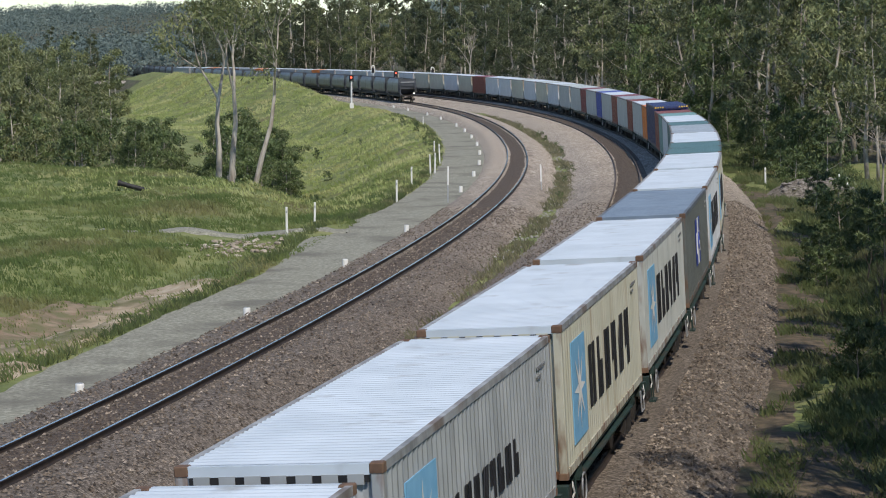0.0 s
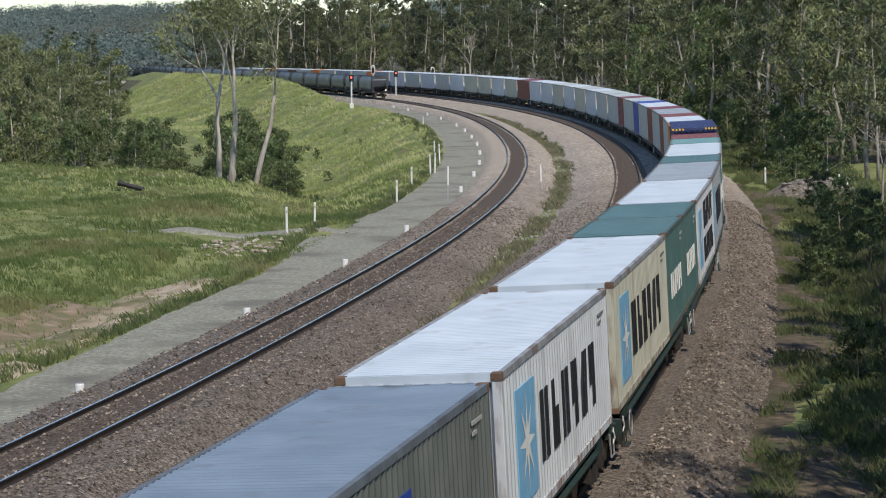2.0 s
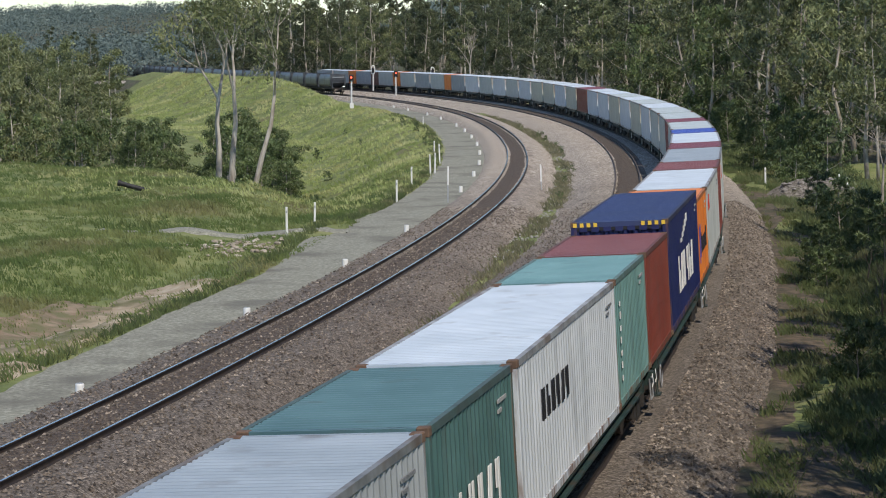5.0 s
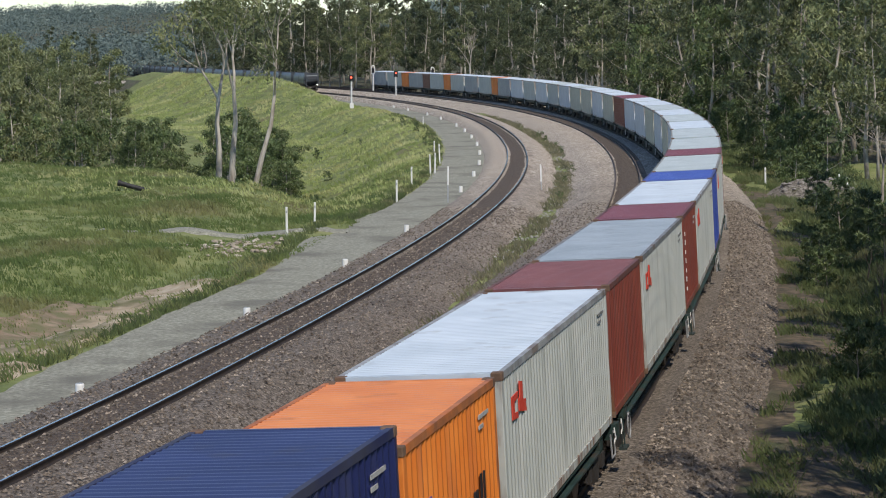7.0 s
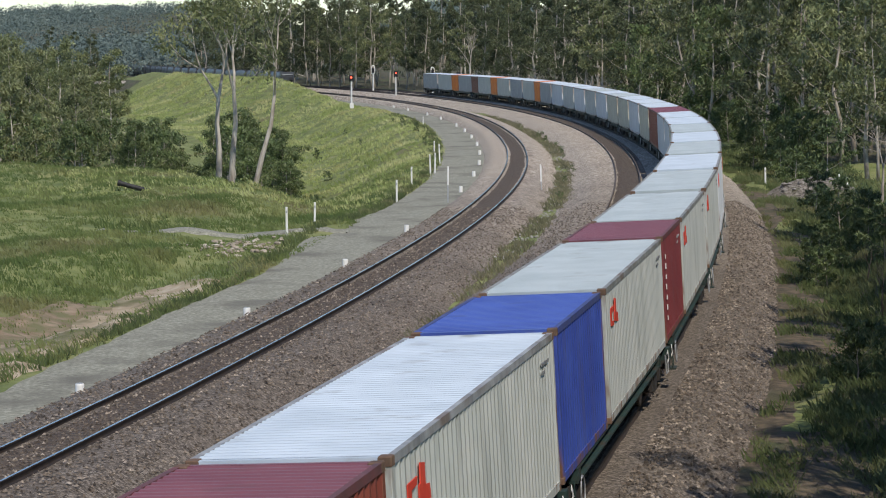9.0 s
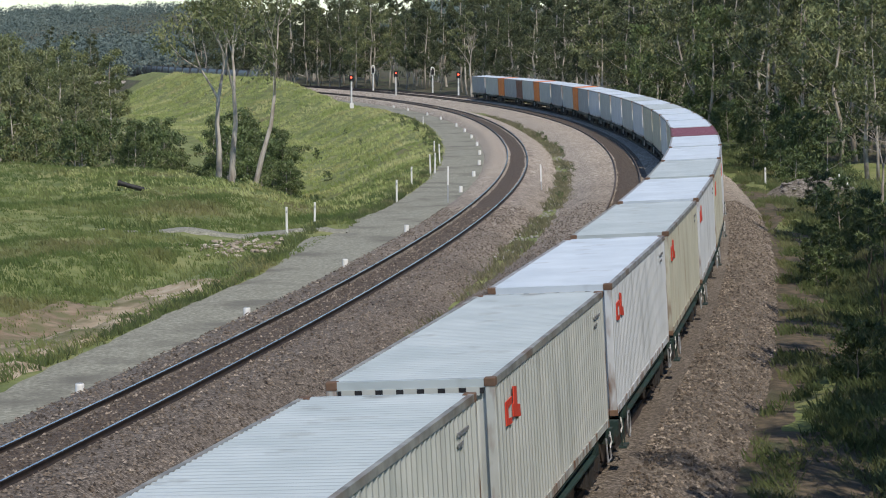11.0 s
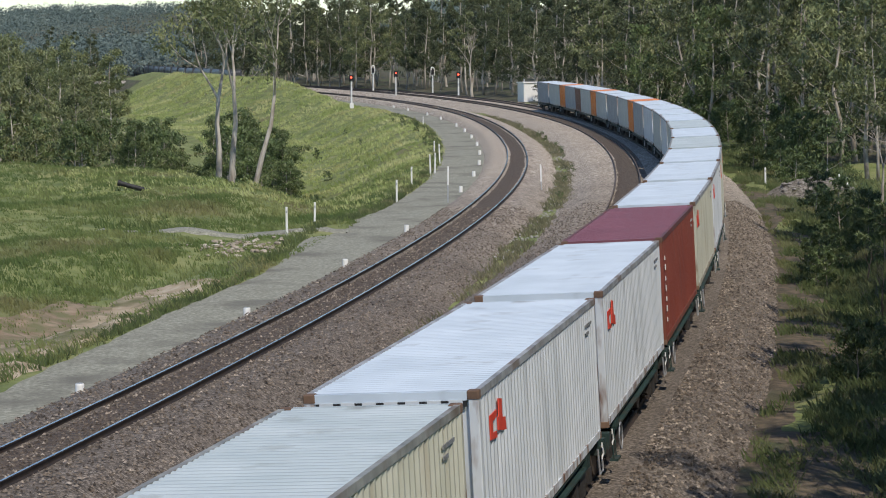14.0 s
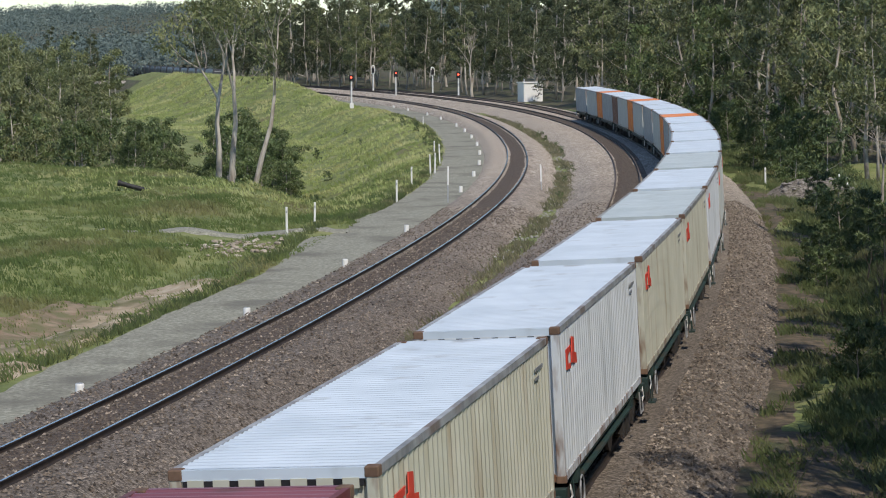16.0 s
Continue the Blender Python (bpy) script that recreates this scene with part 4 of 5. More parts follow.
        for k in range(7):
            put(("w", k), M_BLACKMARK, lambda b: glyph(b, E + 1.75 + k * 0.48, 0.85, 0.34, 0.62 if k in (0, 6) else 0.45, (k + 2) % 4, X))
    elif marks == "redmark":
        c0, z0 = E + 0.75, 1.76
        curl = [(0, 0.05), (0.5, 0), (0.5, 0.14), (0.2, 0.17), (0.2, 0.42), (0.5, 0.45), (0.55, 0.6), (0, 0.58)]
        fork_ = [(0.62, 0.12), (1.28, -0.02), (1.24, 0.28), (1.0, 0.32), (1.0, 0.74), (0.74, 0.8), (0.72, 0.42), (0.62, 0.4)]
        for tag, poly in (("curl", curl), ("fork", fork_)):
            put(tag, M_REDMARK, lambda b: b.sheet([(c0 + a, z0 + 0.64 * q) for a, q in poly], "x", X - 0.012, X + 0.004, True), "painted_emblem", "red painted emblem")
    elif marks == "column":
        for k in range(7):
            put(("c", k), M_WHITE, lambda b: b.box(X - 0.012, X + 0.004, E + 0.62, E + 0.71 + 0.03 * (k % 3), 0.5 + k * 0.25, 0.6 + k * 0.25 + 0.03 * (k % 2)))
    if marks:
        for k, w in ((0, 0.7), (1, 0.3)):
            put(("serial", k), M_SERIALDARK if marks in ("star", "star2", "starline", "redmark", "small") else M_SERIALPALE, lambda b: b.box(X - 0.012, X + 0.003, L / 2 - 1.35, L / 2 - 1.35 + w, Hc - 0.4 - 0.14 * k, Hc - 0.345 - 0.14 * k), "serial_bar")


def bogie(parent, y):
    frame_ = shared(("bogie",), "bogie", lambda b: ([b.box(sx * 0.98 - 0.07, sx * 0.98 + 0.07, -1.15, 1.15, 0.38, 0.58) for sx in (-1, 1)], [b.box(sx * 0.98 - 0.1, sx * 0.98 + 0.1, -0.35, 0.35, 0.22, 0.72) for sx in (-1, 1)],
                    b.box(-0.95, 0.95, -0.18, 0.18, 0.4, 0.7), [b.box(sx * 1.0 - 0.1, sx * 1.0 + 0.1, q - 0.16, q + 0.16, 0.34, 0.62) for sx in (-1, 1) for q in (-0.9, 0.9)]), M_BOGIE, parent, pose(0, y, 0))
    for q in (-0.9, 0.9):
        for sx in (-1, 1):
            shared(("wheel",), "wheel", lambda b: (b.tube([(-0.065, 0, 0), (0.05, 0, 0), (0.052, 0, 0), (0.075, 0, 0)], [0.46, 0.455, 0.5, 0.49], 24), b.tube([(-0.1, 0, 0), (0.1, 0, 0)], 0.1, 12)), M_WHEEL, frame_, pose(sx * 0.74, q, 0.46, 0, 0, 0 if sx < 0 else 180))
        shared(("axle",), "axle", lambda b: b.tube([(-0.7, 0, 0), (0.7, 0, 0)], 0.08, 10), M_BOGIE, frame_, pose(0, q, 0.46))


def flat_wagon(length):
    """A skeletal container wagon; the deck lies 1.03 m above the rails."""
    root = tagged(new("container_wagon"), "dark green skeletal container wagon with grimy bogies", "wagon", group="wagons of the container train")
    h = length / 2
    k = ("wagon", length)
    shared(k + ("sill",), "centre_sill", lambda b: b.box(-0.35, 0.35, -h + 0.3, h - 0.3, 0.66, 0.94), M_WAGON, root)
    for sx in (-1, 1):
        shared(k + ("side", sx), "side_sill", lambda b: b.sheet([(sx * 1.02, 0.76), (sx * 1.2, 0.76), (sx * 1.2, 0.8), (sx * 1.07, 0.82), (sx * 1.07, 0.96), (sx * 1.2, 0.98), (sx * 1.2, 1.01), (sx * 1.02, 1.01)], "y", -h + 1.9, h - 1.9, True), M_WAGON, root)
        shared(k + ("step", sx), "shunter_step", lambda b: (b.tube([(sx * 1.22, -h + 0.75, 0.95), (sx * 1.25, -h + 0.75, 0.35)], 0.014, 6), b.tube([(sx * 1.22, -h + 1.15, 0.95), (sx * 1.25, -h + 1.15, 0.35)], 0.014, 6), b.box(sx * 1.23 - 0.06, sx * 1.23 + 0.1, -h + 0.7, -h + 1.2, 0.33, 0.37)), M_WAGON, root)
        shared(k + ("handrail", sx), "handrail", lambda b: b.tube([(sx * 1.22, h - 0.5, 0.9), (sx * 1.24, h - 0.5, 0.45), (sx * 1.24, h - 0.95, 0.45), (sx * 1.22, h - 0.95, 0.9)], 0.02, 6), M_STEEL, root)
    for q in (-1, 1):
        shared(k + ("end", q), "end_beam", lambda b: b.box(-1.25, 1.25, *sorted((q * (h - 0.25), q * (h - 0.02))), 0.68, 0.98), M_WAGON, root)
        shared(k + ("coupler", q), "coupler", lambda b: (b.box(-0.12, 0.12, *sorted((q * (h - 0.1), q * (h + 0.28))), 0.72, 0.92), b.box(-0.2, 0.2, *sorted((q * (h + 0.1), q * (h + 0.3))), 0.68, 0.96)), M_BOGIE, root)
        shared(k + ("bolster", q), "bolster", lambda b: b.box(-1.2, 1.2, *sorted((q * (h - 1.9), q * (h - 2.3))), 0.78, 1.02), M_WAGON, root)
        shared(k + ("reflector", q), "reflector_plate", lambda b: b.sheet([(q * (h - 0.6) - 0.1, 0.68), (q * (h - 0.6) + 0.22, 0.74), (q * (h - 0.6) - 0.02, 0.98), (q * (h - 0.6) - 0.04, 0.88), (q * (h - 0.6) + 0.08, 0.76), (q * (h - 0.6) - 0.08, 0.74)], "x", 1.25, 1.265, True), M_WHITE, root)
        bogie(root, q * (h - 2.1))
    shared(k + ("wheelhand",), "brake_wheel", lambda b: b.tube([(1.26 , -h + 2.0 + 0.26 * math.cos(a * math.pi / 8), 0.62 + 0.26 * math.sin(a * math.pi / 8)) for a in range(17)], 0.018, 6, False), M_STEEL, root)
    shared(k + ("tank",), "air_tank", lambda b: b.tube([(0.72, -0.8, 0.6), (0.72, 0.8, 0.6)], 0.2, 12), M_BOGIE, root)
    return root


STAR = "weathered %s shipping container with painted panel and black blocks"
LOAD = [  # near end along the train in metres, feet, wall colour, roof colour, marking, height class, wagon group
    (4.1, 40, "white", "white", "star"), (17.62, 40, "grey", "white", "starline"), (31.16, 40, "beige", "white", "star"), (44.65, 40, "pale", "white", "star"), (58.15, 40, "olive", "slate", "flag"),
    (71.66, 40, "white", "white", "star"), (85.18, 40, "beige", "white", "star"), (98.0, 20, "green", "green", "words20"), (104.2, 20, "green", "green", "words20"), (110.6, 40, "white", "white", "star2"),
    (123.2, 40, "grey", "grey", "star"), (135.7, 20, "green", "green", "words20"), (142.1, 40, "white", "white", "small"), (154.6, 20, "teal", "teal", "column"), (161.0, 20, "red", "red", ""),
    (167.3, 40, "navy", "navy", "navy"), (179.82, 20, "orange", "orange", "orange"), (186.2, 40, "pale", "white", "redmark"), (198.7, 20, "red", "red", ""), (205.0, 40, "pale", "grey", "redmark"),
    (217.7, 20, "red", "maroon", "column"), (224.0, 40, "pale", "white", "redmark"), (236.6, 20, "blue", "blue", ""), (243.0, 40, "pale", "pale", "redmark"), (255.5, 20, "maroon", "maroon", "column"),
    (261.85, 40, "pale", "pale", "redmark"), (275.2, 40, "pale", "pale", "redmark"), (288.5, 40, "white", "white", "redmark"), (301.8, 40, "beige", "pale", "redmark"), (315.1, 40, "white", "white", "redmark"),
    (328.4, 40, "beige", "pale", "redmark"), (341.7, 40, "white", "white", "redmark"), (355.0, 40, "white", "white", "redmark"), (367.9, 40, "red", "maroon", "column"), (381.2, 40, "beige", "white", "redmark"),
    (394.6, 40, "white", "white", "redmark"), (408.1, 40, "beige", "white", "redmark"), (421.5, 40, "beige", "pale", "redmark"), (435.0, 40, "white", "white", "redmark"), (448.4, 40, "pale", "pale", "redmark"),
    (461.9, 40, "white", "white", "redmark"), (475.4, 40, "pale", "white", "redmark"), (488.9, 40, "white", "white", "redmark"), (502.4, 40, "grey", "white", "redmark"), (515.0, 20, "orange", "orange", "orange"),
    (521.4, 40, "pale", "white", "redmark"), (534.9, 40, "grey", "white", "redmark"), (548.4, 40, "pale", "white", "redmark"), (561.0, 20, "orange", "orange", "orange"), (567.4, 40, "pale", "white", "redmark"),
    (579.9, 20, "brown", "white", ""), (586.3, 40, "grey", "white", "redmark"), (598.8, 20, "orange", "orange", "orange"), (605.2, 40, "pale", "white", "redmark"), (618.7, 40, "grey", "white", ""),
]
WORDS = {"white": "white", "pale": "pale grey", "beige": "cream and rust-stained", "olive": "dark grey-green", "grey": "grey", "green": "dark green", "teal": "sea-green", "red": "brick-red",
         "maroon": "maroon", "blue": "bright blue", "navy": "tall navy blue", "orange": "orange", "brown": "brown"}


def slack(s):
    """How far the couplings are drawn in along the train."""
    return float(np.interp(s, [0, 31, 58, 71, 98, 180, 205, 236, 262, 290], [0, -0.25, -0.35, -0.7, -1.2, -1.5, -1.0, -1.0, -0.5, 0]))


def build_container_train():
    bays, k = [], 0
    while k < len(LOAD):
        pair = k + 1 < len(LOAD) and (LOAD[k][1] == 20 or LOAD[k + 1][1] == 20)
        group = LOAD[k:k + 2] if pair else LOAD[k:k + 1]
        bays.append(group)
        k += len(group)
    for group in bays:
        a = group[0][0]
        z = group[-1][0] + (12.19 if group[-1][1] == 40 else 6.06)
        mid = (a + z) / 2
        mid += (slack(group[0][0]) + slack(group[-1][0])) / 2
        wagon = flat_wagon(round(z - a + 0.75, 1))
        MOVERS.append((wagon, "right", mid, gone_containers, 0.0))
        for s, feet, colour, roof, marks in group:
            half = 6.095 if feet == 40 else 3.03
            s += slack(s)
            deco = {"star": "blue panel and black blocks", "star2": "blue panel and black blocks", "starline": "a line of small black blocks", "flag": "blue and white panel", "words20": "white painted blocks", "redmark": "small red emblem",
                    "navy": "white blocks and stripe", "orange": "black blocks and violet emblem", "column": "column of small white marks", "small": "small black blocks", "": "plain walls"}[marks]
            ob = container(colour, feet, colour == "navy", roof, "%s %s-foot shipping container with %s" % (WORDS[colour], "forty" if feet == 40 else "twenty", deco), marks, doors=(feet == 20 and marks in ("orange", "column")))
            MOVERS.append((ob, "right", s + half, gone_containers, 1.03))


build_container_train()

# ---- the coal train going away ----
M_HOPPER = material("dark_coal_hopper_steel", [(0.05, 0.057, 0.068), (0.095, 0.105, 0.12)], 1.2, 8, 0.42, stain=(0.03, 0.025, 0.022), stain_scale=0.6)
M_COAL = material("coal_dust", [(0.01, 0.01, 0.01), (0.03, 0.03, 0.03)], 6, 6, 0.9)


def hopper():
    L = 13.5
    root = tagged(new("coal_hopper_wagon"), "dark blue-grey steel coal hopper wagon with ribbed walls", "wagon", group="hoppers of the coal train")
    h = L / 2
    for sx in (-1, 1):
        shared(("hside", sx), "side_wall", lambda b: b.sheet([(sx * 0.5, 0.75), (sx * 1.38, 1.55), (sx * 1.46, 1.75), (sx * 1.46, 2.6), (sx * 1.42, 2.95), (sx * 1.3, 3.3), (sx * 1.12, 3.58), (sx * 1.05, 3.58), (sx * 1.36, 2.9), (sx * 1.36, 1.8), (sx * 0.42, 0.85)], "y", -h + 0.9, h - 0.9, True), M_HOPPER, root)
        for q in range(3):
            shared(("hrib", sx), "wall_rib", lambda b: b.box(*sorted((sx * 1.45, sx * 1.475)), -0.06, 0.06, 1.75, 3.12), M_HOPPER, root, pose(0, -h + 1.6 + q * (L - 3.2) / 2, 0))
        shared(("hsill", sx), "side_sill", lambda b: b.box(*sorted((sx * 0.95, sx * 1.2)), -h + 0.2, h - 0.2, 0.95, 1.15), M_BOGIE, root)
    for q in (-1, 1):
        shared(("hend", q), "end_wall", lambda b: b.sheet([(q * (h - 2.0), 1.25), (q * (h - 0.85), 2.2), (q * (h - 0.8), 3.6), (q * (h - 0.92), 3.6), (q * (h - 0.95), 2.25), (q * (h - 2.1), 1.3)], "x", -1.38, 1.38, True), M_HOPPER, root)
        shared(("hplat", q), "end_platform", lambda b: b.box(-1.3, 1.3, *sorted((q * (h - 1.7), q * (h - 0.1))), 0.95, 1.08), M_BOGIE, root)
        for sx in (-1, 1):
            shared(("hpost", q, sx), "end_post", lambda b: b.box(sx * 1.15 - 0.07, sx * 1.15 + 0.07, *sorted((q * (h - 0.55), q * (h - 0.4))), 1.05, 3.3), M_HOPPER, root)
        for k2 in range(3):
            shared(("hbar", q, k2), "end_bar", lambda b: b.box(-1.15, 1.15, *sorted((q * (h - 0.8), q * (h - 0.7))), 2.0 + 0.5 * k2, 2.14 + 0.5 * k2), M_STEEL if k2 == 2 else M_HOPPER, root)
        bogie(root, q * (h - 1.5))
        shared(("hcoupler", q), "coupler", lambda b: b.box(-0.15, 0.15, *sorted((q * (h - 0.2), q * (h + 0.3))), 0.72, 0.95), M_BOGIE, root)
    shared(("htop",), "coal_load", lambda b: b.box(-1.3, 1.3, -h + 0.95, h - 0.95, 3.2, 3.3), M_COAL, root)
    return root


def build_coal_train():
    first = hopper()
    for k in range(34):
        ob = first if k == 0 else copy_thing(first, pose(0, 0, 0))
        MOVERS.append((ob, "left", 374.0 + 14.2 * k, gone_coal, 0.0))
    lamp = shared(("tail",), "tail_lamp", lambda b: b.tube([(0.9, -6.8, 1.35), (0.9, -6.86, 1.35)], 0.09, 12), glow("white_tail_light", (1.0, 0.97, 0.9), 4.0), first)
    lamp["label"] = "lit white tail lamp"


build_coal_train()

# ---- grass, stones and small things of the line ----
def build_grass(name, spots, label, mat, blades, tall, seed, width=0.014):
    """Tufts of blades; spots gives x, y and a size for each tuft."""
    rnd = random.Random(seed)
    v, f = [], []
    xs = np.array([q[0] for q in spots])
    zs = land(xs, np.array([q[1] for q in spots]))
    for (x, y, size), z in zip(spots, zs):
        for _ in range(blades):
            a = rnd.uniform(0, 6.283)
            r = rnd.random() ** 0.5 * 0.22 * size
            bx, by = x + r * math.cos(a), y + r * math.sin(a)
            h = tall * size * rnd.uniform(0.5, 1.2)
            o = rnd.uniform(-0.75, 0.75) * h
            q = rnd.uniform(-0.75, 0.75) * h
            w = width * size * rnd.uniform(0.8, 1.8)
            c = rnd.uniform(-1, 1)
            k = len(v)
            v += [(bx - w, by + w * c, z - 0.03), (bx + w, by - w * c, z - 0.03), (bx + 0.4 * o + w * 0.7, by + 0.4 * q, z + 0.6 * h), (bx + o, by + q, z + h)]
            f += [(k, k + 1, k + 2), (k, k + 2, k + 3)]
    ob = mesh_object(name, v, f, mat)
    return tagged(ob, label, "grass", kind="stuff")


def meadow_spots():
    rnd = random.Random(3)
    out = []
    while len(out) < 21000:
        y = 48 + 150 * rnd.random() ** 1.1
        x = seen(rnd.uniform(-1050, 30), y)
        u = -float(offset("left", np.array([y]), np.array([x]))[0])
        if u < 6.4:
            continue
        bare = 7.9 < u < 11.6 and y < 110 and noise.noise((x * 0.35, y * 0.16, 1.0)) > -0.35
        branch = -3.0 < y - 123.2 + 0.25 * (x + 9) < 1.2 and x > -18.5
        if branch or (bare and rnd.random() < 0.7):
            continue
        out.append((x, y, rnd.uniform(0.5, 1.1) * (1 + 0.75 * noise.noise((x * 0.16, y * 0.09, 0.0)) + 0.3 * noise.noise((x * 0.6, y * 0.4, 3.0)))))
    return out


def embankment_spots():
    rnd = random.Random(4)
    out = []
    for k in range(15000):
        s = rnd.uniform(136, 600)
        p = place("left", s, -6.2 - 26 * rnd.random() ** 1.3, 0)
        out.append((p.x, p.y, rnd.uniform(0.6, 1.3) * (1 + 0.6 * noise.noise((p.x * 0.2, p.y * 0.08, 0.0))) * (1 + s / 600)))
    return out


def edge_spots():
    rnd = random.Random(5)
    out = []
    for k in range(2600):                       # along the road's far edge
        p = place("left", rnd.uniform(28, 330), -6.3 - abs(rnd.gauss(0, 0.45)), 0)
        u = 1.3 * math.exp(-((p.y - 120) / 14.0) ** 2)
        out.append((p.x - u, p.y, rnd.uniform(0.6, 1.2)))
    return out


def drain_spots():
    rnd = random.Random(14)
    out = []
    for k in range(2200):
        s = 66 + 240 * rnd.random()
        if noise.noise((s * 0.11, 2.0, 0.0)) < -0.2:
            continue
        p = place("left", s, 3.5 + rnd.gauss(0, 0.45), 0)
        out.append((p.x, p.y, rnd.uniform(0.5, 1.2)))
    return out


def bank_spots():
    """Tufts over the verge and the shaded bank beyond the train, thinner on the bare soil at the ballast foot."""
    rnd = random.Random(15)
    out = []
    while len(out) < 24000:
        s = 24 + 185 * rnd.random() ** 1.25
        o = 2.95 + 9.5 * rnd.random() ** 2.0
        if o < 5.2 and noise.noise((s * 0.3, o * 1.1, 4.0)) > -0.02 + 0.2 * (o - 4):
            continue
        p = place("right", s, o, 0)
        out.append((p.x, p.y, rnd.uniform(0.5, 1.15) * (1.05 if o < 5 else 1.25)))
    return out


build_grass("meadow_grass", meadow_spots(), "long green grass of the meadow with seed heads", M_BLADE, 6, 0.23, 21, 0.016)
build_grass("embankment_grass", embankment_spots(), "rank yellow-green grass on the embankment, sunlight put into its colour", M_BLADE_DRY_LIT, 7, 0.2, 22, 0.02)
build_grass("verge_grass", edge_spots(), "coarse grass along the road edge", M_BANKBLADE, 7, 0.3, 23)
build_grass("drain_weeds", drain_spots(), "dry grey-green weeds in the drain between the tracks", M_WEED, 7, 0.28, 24)
build_grass("bank_grass", bank_spots(), "green tufts on verge and bank, tree shade in their colour", M_BANKBLADE, 6, 0.26, 25, 0.011)


def stone(b, c, r, rnd):
    k = len(b.v)
    ring = [(math.cos(a), math.sin(a)) for a in (0.2, 1.3, 2.3, 3.4, 4.5, 5.5)]
    for z, q in ((-0.4, 0.8), (0.15, 1.0), (0.6, 0.55)):
        b.v += [(c[0] + x * r * q * rnd.uniform(0.75, 1.25), c[1] + y * r * q * rnd.uniform(0.75, 1.25), c[2] + z * r * rnd.uniform(0.7, 1.1)) for x, y in ring]
    for j in (0, 6):
        b.f += [(k + j + i, k + j + (i + 1) % 6, k + j + 6 + (i + 1) % 6, k + j + 6 + i) for i in range(6)]
    b.f.append(tuple(k + 12 + i for i in range(6)))


def build_stones():
    rnd = random.Random(9)
    pile = tagged(new("rock_pile"), "pale tumbled rocks around a culvert beside the road", "rocks")
    for k in range(150):
        x, y = -9.6 + rnd.gauss(0, 1.1), 114.5 + rnd.gauss(0, 2.4)
        b = Build()
        stone(b, (x, y, land_at(x, y) + 0.05), rnd.uniform(0.05, 0.17), rnd)
        b.done("rock", M_EARTHSTONE, pile)
    b = Build()
    for k in range(420):                      # pale stones in the drain between the tracks
        s = 95 + 110 * rnd.random()
        p = place("left", s, 3.3 + rnd.gauss(0, 0.4), 0)
        stone(b, (p.x, p.y, land_at(p.x, p.y) + 0.03), rnd.uniform(0.03, 0.1), rnd)
    tagged(b.done("drain_stones", M_STONE), "pale grey stones lying in the drain", "stones", kind="stuff")
    b = Build()
    for which, lo, hi, count in (("left", -2.7, 3.2, 17000), ("right", 1.4, 3.7, 14000), ("right", -7.6, -2.6, 11000)):
        for k in range(count):                # loose ballast standing proud
            s = 26 + 96 * rnd.random() ** 1.25
            o = rnd.uniform(lo, hi)
            if which == "left":
                if abs(abs(o) - 0.75) < 0.12:
                    continue
                z = -0.335 if abs(o) < 2.1 else -0.335 - (abs(o) - 2.1) * (0.68 / (0.65 if o < 0 else 1.3))
            elif o > 0:
                z = -0.1 if o < 2.2 else -0.14 - (o - 2.2) * 0.6
            else:
                z = -0.15 if o > -6 else -0.15 - (-6 - o) * 0.42
            p = place(which, s, o, z + 0.01)
            r = rnd.uniform(0.025, 0.055)
            k0 = len(b.v)
            t1, t2 = rnd.uniform(0, 6.28), rnd.uniform(0.7, 1.3)
            b.v += [(p.x + r * math.cos(t1 + q), p.y + r * math.sin(t1 + q) * rnd.uniform(0.7, 1.2), p.z + rnd.uniform(-0.2, 0.45) * r) for q in (0, 1.6, 3.1, 4.7)]
            b.v.append((p.x + 0.3 * r * math.cos(t1 * 3), p.y + 0.3 * r * math.sin(t1 * 3), p.z + r * t2))
            b.f += [(k0, k0 + 1, k0 + 4), (k0 + 1, k0 + 2, k0 + 4), (k0 + 2, k0 + 3, k0 + 4), (k0 + 3, k0, k0 + 4)]
    tagged(b.done("loose_ballast", M_CHIP), "loose brown and grey ballast stones", "stones", kind="stuff")


build_stones()


def ribbon(name, pts, half, mat, label, category, lift=0.03):
    verts, faces = [], []
    n = 9
    dense = []
    for a, c in zip(pts[:-1], pts[1:]):
        dense += [Vector(a).lerp(Vector(c), k / 12) for k in range(12)]
    for i, p in enumerate(dense):
        d = (dense[min(i + 1, len(dense) - 1)] - dense[max(i - 1, 0)]).normalized()
        side = Vector((-d.y, d.x))
        for k in range(n):
            w = half * (1 + 0.35 * noise.noise((i * 0.4, k // 5, half)))
            q = p + side * w * (2 * k / (n - 1) - 1)
            edge = 0.22 if k in (0, n - 1) else 0.0
            verts.append((q.x, q.y, land_at(q.x, q.y) + lift - edge))
    for r in range(len(dense) - 1):
        faces += [(r * n + c, r * n + c + 1, (r + 1) * n + c + 1, (r + 1) * n + c) for c in range(n - 1)]
    return tagged(mesh_object(name, verts, faces, mat, smooth=True), label, category, kind="structure")


ribbon("side_track", [(-4.6, 121.8), (-9.0, 123.1), (-13.0, 124.1), (-18.2, 125.4)], 1.0, M_ROAD, "pale gravel track leading off the access road", "path", 0.1)
ribbon("sandy_drain", [(-15.9, 52.0), (-14.9, 60.0), (-14.2, 68.0), (-13.3, 76.0), (-12.2, 86.0), (-10.4, 98.0)], 2.1, M_SAND, "bare washed sand in the drain beside the road", "sand", 0.11)


